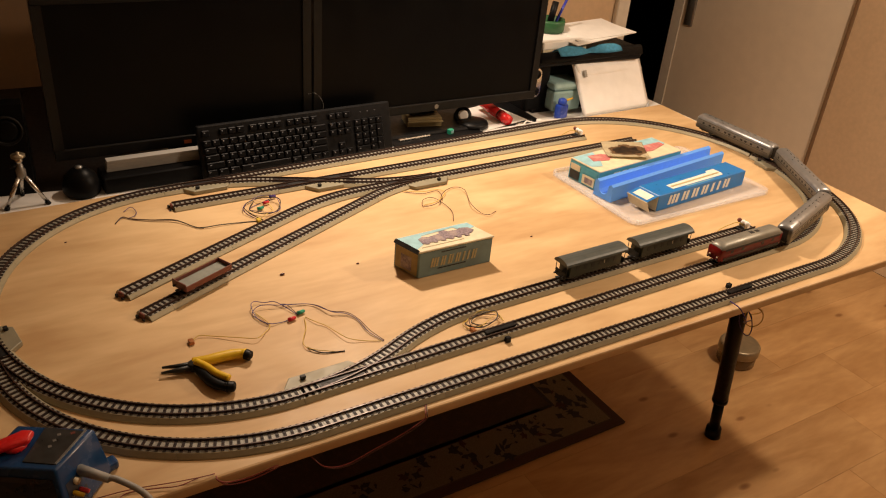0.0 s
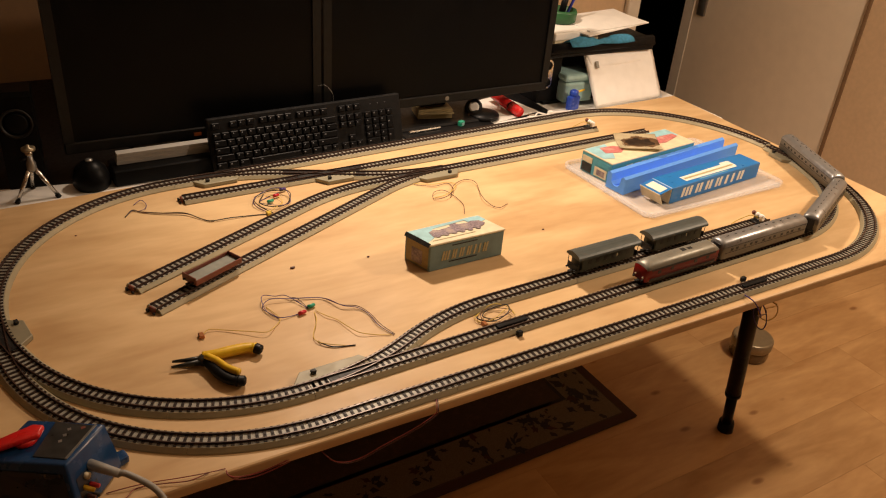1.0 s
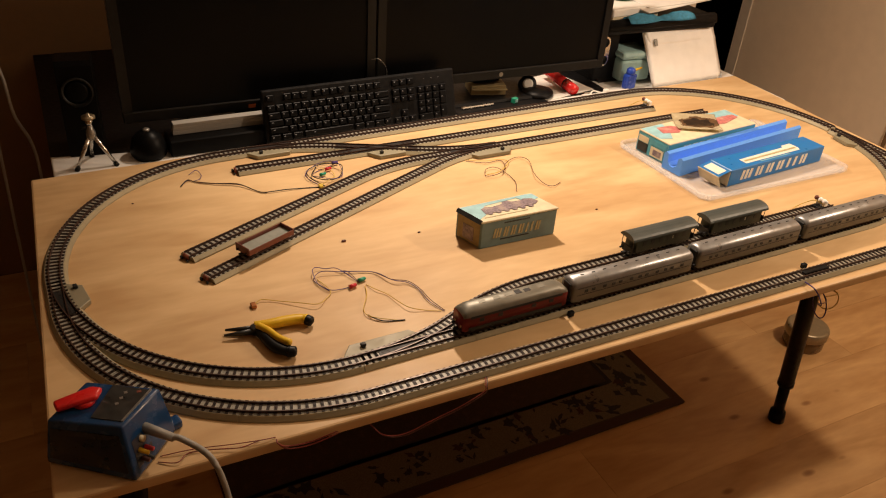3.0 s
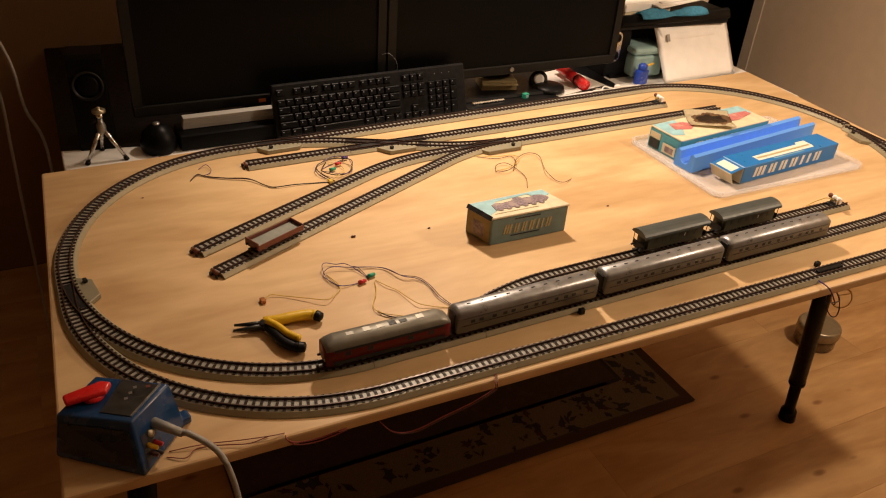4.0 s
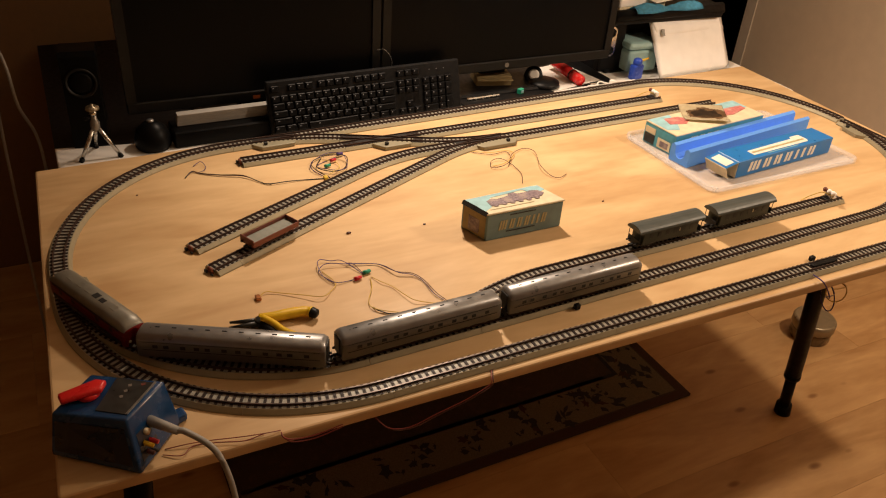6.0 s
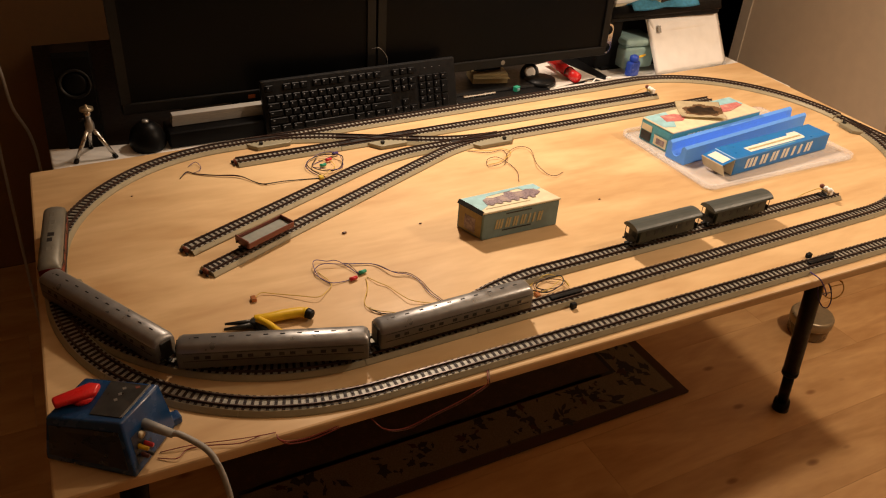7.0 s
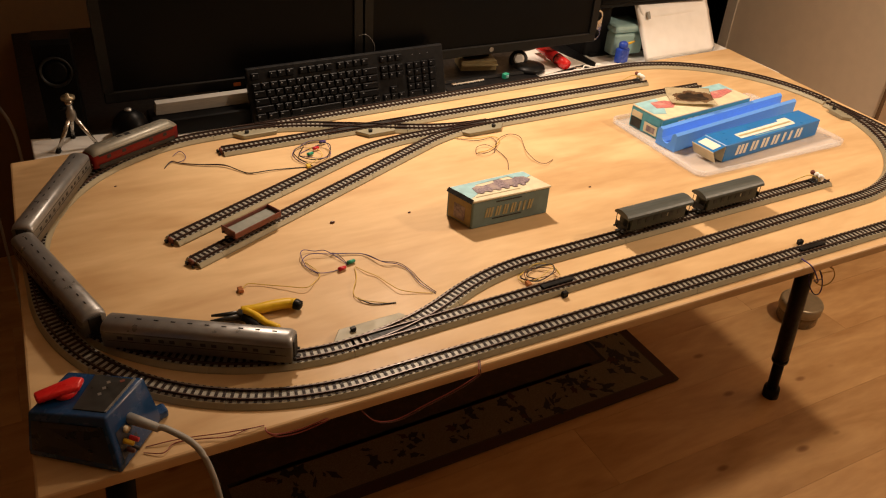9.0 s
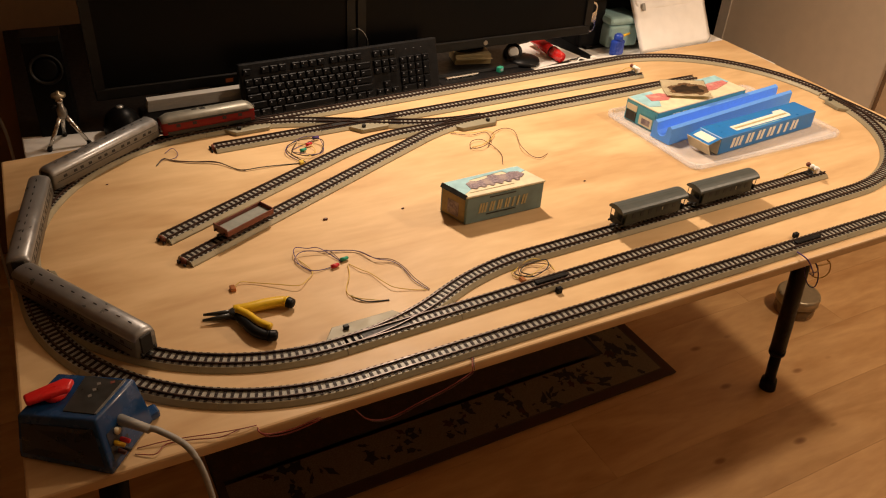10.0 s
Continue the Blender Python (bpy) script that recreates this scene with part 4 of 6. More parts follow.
def build_keyboard():
    k = thing("keyboard", pose(0.093, 0.861, DESK, 0, 0, 2.6) @ pose(0, 0, 0.006, 73), "black full-size computer keyboard leaning upright against the monitors", "keyboard")
    L, D = 0.480, 0.117
    part("case", box(0, L, 0, D, -0.006, 0.010, 0.004, seg=2), M_BLACK, k, "black keyboard case")
    bm = bmesh.new()
    add_box(bm, -0.0084, 0.0084, -0.0069, 0.0069, 0, 0.006, 0.0014)
    add_box(bm, -0.0038, -0.0017, 0.0010, 0.0034, 0.006, 0.0063, 0, None, 1)
    me = bpy.data.meshes.new("key")
    bm.to_mesh(me)
    bm.free()
    me.materials.append(M_KEY)
    me.materials.append(M_LEGEND)
    wide = {}

    def key(x, y, w=1.0, d=1.0):
        if w == 1.0 and d == 1.0:
            shared("key", me, k, pose(x, y, 0.010))
            return
        if (w, d) not in wide:
            b = bmesh.new()
            add_box(b, -0.0084 - 0.0097 * (w - 1), 0.0084 + 0.0097 * (w - 1), -0.0069 - 0.0080 * (d - 1), 0.0069 + 0.0080 * (d - 1), 0, 0.006, 0.0014)
            add_box(b, -0.006 * w, -0.006 * w + 0.004, 0.001, 0.0026, 0.006, 0.0063, 0, None, 1)
            q = bpy.data.meshes.new("key")
            b.to_mesh(q)
            b.free()
            q.materials.append(M_KEY)
            q.materials.append(M_LEGEND)
            wide[(w, d)] = q
        shared("key", wide[(w, d)], k, pose(x, y, 0.010))

    P = 0.0197
    rows = [0.0118, 0.0280, 0.0442, 0.0604, 0.0766, 0.0986]
    x0 = 0.017
    for i in range(13):
        if i != 1:
            key(x0 + (i + (0.5 if i > 4 else 0) + (0.5 if i > 8 else 0)) * P, rows[5])
    for i in range(13):
        key(x0 + i * P, rows[4])
    key(x0 + 13.5 * P, rows[4], 2.0)
    key(x0 + 0.25 * P, rows[3], 1.5)
    for i in range(12):
        key(x0 + (1.5 + i) * P, rows[3])
    key(x0 + 13.75 * P, rows[3], 1.5)
    key(x0 + 0.375 * P, rows[2], 1.75)
    for i in range(11):
        key(x0 + (1.75 + i) * P, rows[2])
    key(x0 + 13.4 * P, rows[2], 2.2)
    key(x0 + 0.6 * P, rows[1], 2.2)
    for i in range(10):
        key(x0 + (2.25 + i) * P, rows[1])
    key(x0 + 13.1 * P, rows[1], 2.75)
    for i, w in ((0.1, 1.25), (1.4, 1.25), (2.7, 1.25), (10.3, 1.25), (11.6, 1.25), (12.9, 1.25), (14.0, 1.0)):
        key(x0 + i * P, rows[0], w)
    key(x0 + 6.5 * P, rows[0], 6.2)
    nx = x0 + 15.35 * P
    for i in range(3):
        for r in (5, 4, 3):
            key(nx + i * P, rows[r])
        key(nx + i * P, rows[0])
    key(nx + P, rows[1])
    px = nx + 3.35 * P
    for i in range(4):
        key(px + i * P, rows[4])
    for r in (3, 2, 1):
        for i in range(3):
            key(px + i * P, rows[r])
    key(px + 0.5 * P, rows[0], 2.0)
    key(px + 2 * P, rows[0])
    key(px + 3 * P, (rows[3] + rows[2]) / 2, 1.0, 2.0)
    key(px + 3 * P, (rows[1] + rows[0]) / 2, 1.0, 2.0)
    for i in range(3):
        part("status_light", box(px + (0.6 + i) * P - 0.001, px + (0.6 + i) * P + 0.001, 0.0995, 0.1007, 0.0098, 0.0106), M_LEGEND, k)


def build_left_speaker():
    s = thing("loudspeaker", pose(-0.262, 0.975, DESK, 0, 0, -6), "tall black desktop loudspeaker with round driver", "speaker", "speakers")
    part("cabinet", extrude_x([(-0.045, 0), (-0.03, 0.188), (-0.02, 0.196), (0.035, 0.196), (0.045, 0.185), (0.045, 0)], -0.034, 0.034), M_SCREEN, s, "black cabinet")
    d = lathe([(0.029, 0), (0.031, 0.003), (0.028, 0.005), (0.026, 0.002), (0.012, -0.004)], 32)
    bmesh.ops.transform(d, matrix=pose(0, -0.0345, 0.136, 86), verts=d.verts)
    part("driver_ring", d, M_BEZEL, s, "grey driver ring", True)
    d2 = lathe([(0.025, 0.001), (0.018, 0.0035), (0.004, 0.005)], 28)
    bmesh.ops.transform(d2, matrix=pose(0, -0.0345, 0.136, 86), verts=d2.verts)
    part("cone", d2, M_SCREEN, s, "", True)


def build_right_speaker():
    s = thing("loudspeaker", pose(1.115, 1.03, DESK, 0, 0, -8), "small black loudspeaker with a silver two-driver face", "speaker", "speakers")
    part("cabinet", box(-0.036, 0.036, -0.03, 0.06, 0.0, 0.165, 0.006, seg=2), M_BLACK, s)
    outline = [(0.017 * math.cos(a), 0.115 + 0.017 * math.sin(a)) for a in np.linspace(0, math.pi, 9)] + [(0.017 * math.cos(a), 0.062 + 0.017 * math.sin(a)) for a in np.linspace(math.pi, 2 * math.pi, 9)]
    f = prism(outline, 0, 0.003, 0.0006, 1)
    bmesh.ops.transform(f, matrix=pose(-0.012, -0.0305, 0, 90), verts=f.verts)
    part("face_plate", f, M_STEEL, s, "silver face plate")
    for z in (0.113, 0.064):
        part("driver", rod((-0.012, -0.0355, z), (-0.012, -0.032, z), 0.0125, n=24), M_BLACK, s, "", True)


def build_tripod():
    t = thing("mini_tripod", pose(-0.256, 0.874, DESK), "small silver tabletop tripod with spread legs", "tripod")
    for x, y in ((-0.037, -0.009), (0.037, -0.008), (-0.004, 0.05)):
        lg = part("leg", rod((x, y, 0.004), (x * 0.12, y * 0.12, 0.066), 0.0036, 0.0044, 12), M_STEEL, t, "silver leg", True)
        part("foot_cap", rod((x * 1.04, y * 1.04, 0.0), (x * 0.94, y * 0.94, 0.007), 0.0052, 0.0048, 12), M_BLACK, lg, "", True)
    part("hub", lathe([(0.007, 0.062), (0.009, 0.066), (0.009, 0.078), (0.006, 0.084), (0.005, 0.092)], 18), M_GREYMETAL, t, "", True)
    part("ball_head", add_ball(bmesh.new(), (0, 0, 0.098), 0.0075, 16), M_STEEL, t, "", True)
    part("platform", lathe([(0.006, 0.102), (0.013, 0.105), (0.013, 0.110), (0.004, 0.111), (0.003, 0.116)], 20), M_TINCAN, t, "brass-coloured camera platform", True)
    part("lock_knob", rod((-0.018, 0, 0.086), (-0.007, 0, 0.088), 0.003, n=10), M_BLACK, t, "", True)


def build_desk_things():
    build_monitor(-0.186, 0.383, 0.945, 0.036, 0.375, 0.0, "switched-off black computer monitor with dark bezel", "label")
    build_monitor(0.389, 1.058, 0.945, 0.045, 0.435, 0.0, "wide switched-off black computer monitor with dark bezel", "round")
    build_keyboard()
    build_left_speaker()
    build_right_speaker()
    build_tripod()
    b = thing("computer_mouse", pose(-0.150, 0.893, DESK), "round glossy black trackball mouse", "mouse")
    part("shell", lathe([(0.032, 0), (0.037, 0.008), (0.037, 0.024), (0.030, 0.044), (0.016, 0.056), (0.004, 0.060)], 26), M_SCREEN, b, "", True)
    part("button", lathe([(0.008, 0.0575), (0.007, 0.0615), (0.002, 0.063)], 14), M_GREYMETAL, b, "", True)
    # paper block on a black case
    c = thing("black_case", pose(0.0, 0.905, DESK, 0, 0, 1), "low black case under a paper block", "case")
    part("shell", box(-0.11, 0.10, -0.035, 0.035, 0, 0.036, 0.003), M_SCREEN, c)
    p = thing("paper_stack", pose(0.0, 0.905, DESK + 0.0365, 4, 0, 1), "stack of white paper lying on a black case", "paper")
    for i in range(3):
        part("sheet", box(-0.097 + 0.001 * i, 0.10 + 0.001 * i, -0.006, 0.012, 0.001 + i * 0.0085, 0.0093 + i * 0.0085, 0.0004), M_PAPERSHADE, p)
    # black sheet added for the shade on the desk under and behind the monitors
    pad = thing("desk_shade_sheet", pose(0.4, 1.2, DESK), "thin black sheet standing in for shade on the back of the desk", "desk pad")
    part("sheet", prism([(-0.7385, -0.255), (-0.55, -0.285), (-0.32, -0.30), (0.68, -0.275), (0.68, 0.42), (-0.7385, 0.42)], 0.0001, 0.0003), M_BLACK, pad)
    # dark mat with clutter
    mt = thing("desk_mat", pose(0.70, 0.93, DESK), "thick black rubber desk mat", "mat")
    part("sheet", box(-0.115, 0.16, -0.045, 0.0, 0.0003, 0.006, 0.002), M_BLACK, mt)
    r = thing("steel_ruler", pose(0.655, 0.915, DESK + 0.0065, 0, 0, 3), "narrow steel rod lying on the mat", "ruler")
    part("bar", box(-0.048, 0.048, -0.005, 0.004, 0, 0.006, 0.002), M_STEEL, r)
    o = thing("card_box", pose(0.725, 1.0, DESK + 0.0135, 0, 0, -14), "flat olive-brown cardboard box", "box")
    part("carton", box(-0.05, 0.045, -0.035, 0.03, 0, 0.026, 0.001), M_OLIVE, o)
    part("flap", box(-0.05, 0.045, -0.05, -0.0355, 0.018, 0.020, 0.0005, pose(0, 0, 0, 0)), M_OLIVE, o)
    g = thing("terminal_clip", pose(0.765, 0.915, DESK + 0.0065, 0, 0, 20), "small green terminal clip", "clip")
    part("body", box(-0.008, 0.008, -0.006, 0.006, 0, 0.013, 0.001), M_GREENPLUG, g)
    part("contact", box(-0.005, 0.005, -0.0072, -0.006, 0.003, 0.010, 0.0004), M_SKYBLUE, g)
    tp = thing("tape_roll", pose(0.845, 0.985, DESK + 0.0005) @ pose(0, 0, 0.022, 62, 0, -25), "black roll with a white core", "tape")
    part("roll", lathe([(0.022, -0.012), (0.024, -0.010), (0.024, 0.012), (0.022, 0.014), (0.015, 0.0145)], 28), M_BLACK, tp, "", True)
    part("core", lathe([(0.014, 0.0135), (0.0145, 0.0150), (0.008, 0.0152)], 22), M_PAPER, tp, "white cardboard core", True)
    lt = thing("steel_lighter", pose(0.875, 0.93, DESK + 0.0005, 0, 0, 30), "small steel lighter lying open", "lighter")
    part("case", box(-0.018, 0.018, -0.007, 0.007, 0, 0.012, 0.002), M_STEEL, lt)
    bag = thing("black_pouch", pose(0.86, 0.955, DESK + 0.0005, 0, 0, 10), "soft black zipped pouch", "pouch")
    part("bag", lathe([(0.03, 0), (0.045, 0.006), (0.042, 0.016), (0.02, 0.022)], 18), M_BLACK, bag, "", True)
    # red tool with bright red end
    a, e = Vector((0.950, 1.06, DESK + 0.030)), Vector((0.962, 0.925, DESK + 0.0155))
    rt = thing("red_torch", pose(*a), "glossy red torch lying on the desk", "torch")
    d = e - a
    part("barrel", rod((0, 0, 0), d * 0.72, 0.013, 0.0145, 20), M_REDTOOL, rt, "", True)
    part("head", rod(d * 0.72, d, 0.0155, 0.0135, 20), M_REDTOOL, rt, "bright red head", True)
    part("ring", rod(d * 0.70, d * 0.73, 0.0158, n=20), M_BLACK, rt, "", True)
    sh = thing("paper_sheet", pose(0.93, 1.0, DESK + 0.0010, 0, 0, 12), "loose white paper sheet under the torch", "paper")
    part("sheet", box(-0.08, 0.10, -0.075, 0.08, 0, 0.0012), M_PAPER, sh)
    wc = thing("white_cable", pose(1.0, 0.915, DESK), "thin white cable with plugs lying on the desk", "cable")
    part("cord", tube([(-0.02, 0.0, 0.003), (0.0, -0.008, 0.006), (0.02, 0.004, 0.010), (0.045, -0.002, 0.004), (0.08, 0.004, 0.003), (0.14, 0.0, 0.003)], 0.0022), M_PAPER, wc, "", True)
    part("plug", box(0.052, 0.066, -0.008, 0.004, 0.0, 0.013, 0.002), M_PAPER, wc)
    part("plug", box(-0.014, 0.006, -0.004, 0.008, 0.0, 0.010, 0.002), M_STEEL, wc)
    build_shelf()
    # cables by the wall
    for pts, name in (([(-0.44, 1.0, 0.30), (-0.405, 1.0, 0.196), (-0.393, 1.0, 0.138), (-0.388, 1.0, 0.059), (-0.368, 1.0, -0.006), (-0.364, 0.99, -0.09), (-0.37, 0.98, -0.30), (-0.38, 0.98, FLOOR + 0.003)], "a"),
                      ([(-0.44, 1.02, 0.30), (-0.43, 1.02, 0.118), (-0.428, 1.02, 0.05), (-0.432, 1.02, -0.05), (-0.44, 1.02, -0.30), (-0.45, 1.02, FLOOR + 0.003)], "b")):
        cb = thing("power_cable", pose(-0.40, 1.0, FLOOR), "pale grey power cable hanging beside the desk", "cable", "hanging cables")
        top = [(-0.50, 1.635, 0.95), (-0.48, 1.3, 0.60)]
        part("cord", tube([Vector(q) - Vector((-0.40, 1.0, FLOOR)) for q in top + pts], 0.0034), M_GREYCABLE, cb, "", True)
    wl = thing("thin_wire", pose(0.385, 0.94, 0.10), "thin pale wire curling from between the monitors", "wire")
    part("strand", tube([(-0.005, 0.03, 0.02), (-0.012, -0.002, 0.03), (-0.002, -0.014, 0.035), (0.012, -0.016, 0.022), (0.02, -0.014, 0.004), (0.02, -0.01, -0.02)], 0.0004), M_GREYCABLE, wl, "", True)


def build_shelf():
    s = thing("letter_tray", pose(1.27, 1.05, DESK), "black two-tier desk tray piled with papers", "tray")
    prof = [(-0.19, -0.075), (0.19, -0.085), (0.205, -0.07), (0.205, 0.12), (-0.19, 0.12)]
    part("upper_tier", prism(prof, 0.140, 0.172, 0.006, 2), M_BLACK, s, "glossy black upper tier")
    part("lip", extrude_x([(-0.088, 0.158), (-0.080, 0.178), (-0.070, 0.182), (-0.064, 0.171), (-0.08, 0.152)], -0.19, 0.195), M_BLACK, s, "rounded front lip", True)
    part("back_wall", box(-0.185, 0.20, 0.105, 0.12, 0.0, 0.14), M_BLACK, s)
    for x in (-0.185, 0.19):
        part("side_wall", box(x - 0.006, x + 0.006, -0.03, 0.105, 0.0, 0.14, 0.001), M_BLACK, s)
    part("lower_tier", box(-0.179, 0.184, -0.06, 0.105, 0.0003, 0.008), M_BLACK, s)
    # what lies on it
    z = DESK + 0.1725
    bk = thing("book", pose(1.17, 1.05, z, 0, 0, 5), "white paperback lying on the black tray", "book")
    part("cover", box(-0.075, 0.10, -0.055, 0.08, 0.012, 0.034, 0.003), M_PAPER, bk)
    part("pages", box(-0.073, 0.098, -0.0535, 0.078, 0.0, 0.012), M_CREAM, bk)
    pp = thing("papers", pose(1.32, 1.05, z + 0.0345, 2, -3, 8), "loose white papers spread on the tray", "paper")
    part("sheet", box(-0.13, 0.13, -0.07, 0.08, 0, 0.003, 0.0006), M_PAPER, pp)
    part("sheet", box(-0.10, 0.12, -0.06, 0.09, 0.0035, 0.006, 0.0006, pose(0, 0, 0, 0, 0, -7)), M_PAPER, pp)
    cl = thing("cloth", pose(1.25, 1.0, z), "crumpled light blue cloth with dark spots on the tray", "cloth")
    bm = bmesh.new()
    n, k = 26, 10
    grid = [[None] * (k + 1) for _ in range(n + 1)]
    for i in range(n + 1):
        for j in range(k + 1):
            u, v = i / n, j / k
            wv = 0.45 + 0.55 * abs(math.sin(5.2 * u + 0.6))
            y = -0.028 + (v - 0.5) * 0.055 * wv
            h = 0.004 + 0.026 * wv * math.sin(math.pi * v) * (0.7 + 0.3 * noise.noise((u * 9, v * 3, 1)))
            grid[i][j] = bm.verts.new((-0.115 + 0.235 * u, y, max(0.001, h)))
    for i in range(n):
        for j in range(k):
            bm.faces.new((grid[i][j], grid[i + 1][j], grid[i + 1][j + 1], grid[i][j + 1]))
    bmesh.ops.solidify(bm, geom=list(bm.faces), thickness=0.001)
    part("fold", bm, M_CLOTH, cl, "", True)
    cup = thing("pen_cup", pose(1.20, 1.10, z + 0.0345), "dark green cup holding pens", "cup")
    part("vessel", lathe([(0.038, 0.0), (0.044, 0.004), (0.046, 0.03), (0.043, 0.038), (0.040, 0.036), (0.036, 0.012)], 26), M_GREENCUP, cup, "", True)
    part("marker", rod((0.0, 0, 0.02), (0.012, 0.0, 0.085), 0.010, n=14), M_BLACK, cup, "thick black marker", True)
    part("pen", rod((0.02, 0, 0.02), (0.06, 0.005, 0.095), 0.0042, n=12), M_PENBLUE, cup, "blue ballpoint pen", True)
    # envelope leaning against the tray
    ang = math.degrees(math.atan2(0.140, 0.072))
    en = thing("envelope", pose(1.222, 0.905, DESK + 0.0012, 0, 0, 3.4) @ pose(0, 0, 0, ang), "large white padded envelope leaning on the tray", "envelope")
    def pillow(x0, x1, y0, y1, th):
        b = bmesh.new()
        nx, ny = 16, 12
        vs = {}
        for s_ in (0, 1):
            for i in range(nx + 1):
                for j in range(ny + 1):
                    u, v = i / nx, j / ny
                    bulge = (math.sin(math.pi * u) * math.sin(math.pi * v)) ** 0.4 * th * (0.8 + 0.5 * noise.noise((u * 4, v * 4, 2)))
                    edge = i in (0, nx) or j in (0, ny)
                    if s_ and edge:
                        vs[(1, i, j)] = vs[(0, i, j)]
                        continue
                    vs[(s_, i, j)] = b.verts.new((x0 + (x1 - x0) * u - 0.012 * v, y0 + (y1 - y0) * v, bulge if s_ else 0))
        for i in range(nx):
            for j in range(ny):
                b.faces.new((vs[(1, i, j)], vs[(1, i + 1, j)], vs[(1, i + 1, j + 1)], vs[(1, i, j + 1)]))
                b.faces.new((vs[(0, i, j)], vs[(0, i, j + 1)], vs[(0, i + 1, j + 1)], vs[(0, i + 1, j)]))
        return b
    part("sleeve", pillow(-0.004, 0.276, 0, 0.162, 0.006), M_ENVELOPE, en, "", True)
    part("flap", pillow(0.0, 0.270, 0.115, 0.163, 0.0085), M_ENVELOPE, en, "folded flap", True)
    part("stamp_tear", box(0.018, 0.03, 0.115, 0.135, 0.0072, 0.0092, 0.0008), M_GREYCABLE, en, "torn grey corner")
    tb = thing("storage_box", pose(1.185, 0.985, DESK + 0.0085, 0, 0, -4), "frosted teal plastic box with a rounded lid", "box")
    part("tub", box(-0.045, 0.055, -0.03, 0.06, 0, 0.062, 0.008, seg=2), M_TEALBOX, tb)
    part("lid", box(-0.048, 0.058, -0.033, 0.063, 0.0625, 0.085, 0.010, seg=2), M_TEALBOX, tb, "rounded lid")
    gb = thing("glue_bottle", pose(1.150, 0.930, DESK + 0.0003, 0, 0, 10), "small blue glue bottle with a yellow nozzle", "bottle")
    part("flask", box(-0.019, 0.019, -0.011, 0.011, 0, 0.042, 0.005, seg=2), M_BLUEBOT, gb)
    part("cap", lathe([(0.012, 0.0425), (0.013, 0.046), (0.012, 0.056), (0.005, 0.060)], 18), M_BLUEBOT, gb, "blue screw cap", True)
    part("nozzle", rod((0.006, -0.004, 0.052), (0.036, -0.006, 0.056), 0.0042, 0.0022, 10), M_YELLOW, gb, "yellow nozzle", True)


# ---------------------------------------------------------------- things on the table
def letters(parent, x0, w, h, z, y, material, face):
    """Plain slanting bars, one for each sign of a maker's name. face: pose of the carton's side."""
    strokes = (3, 2, 2, 2, 1, 1, 2)
    total = sum(strokes) + 0.8 * len(strokes)
    u = w / total
    a = x0
    for count in strokes:
        for k in range(count):
            pts = [(a, z), (a + u * 0.66, z), (a + u * 0.66 + h * 0.16, z + h), (a + h * 0.16, z + h)]
            b = prism(pts, 0, 0.0005)
            bmesh.ops.transform(b, matrix=face @ pose(0, 0, 0, 90), verts=b.verts)
            part("name_bar", b, material, parent, "")
            a += u
        a += u * 0.8


def flat(points, z, h=0.0005):
    return prism(points, z, z + h)


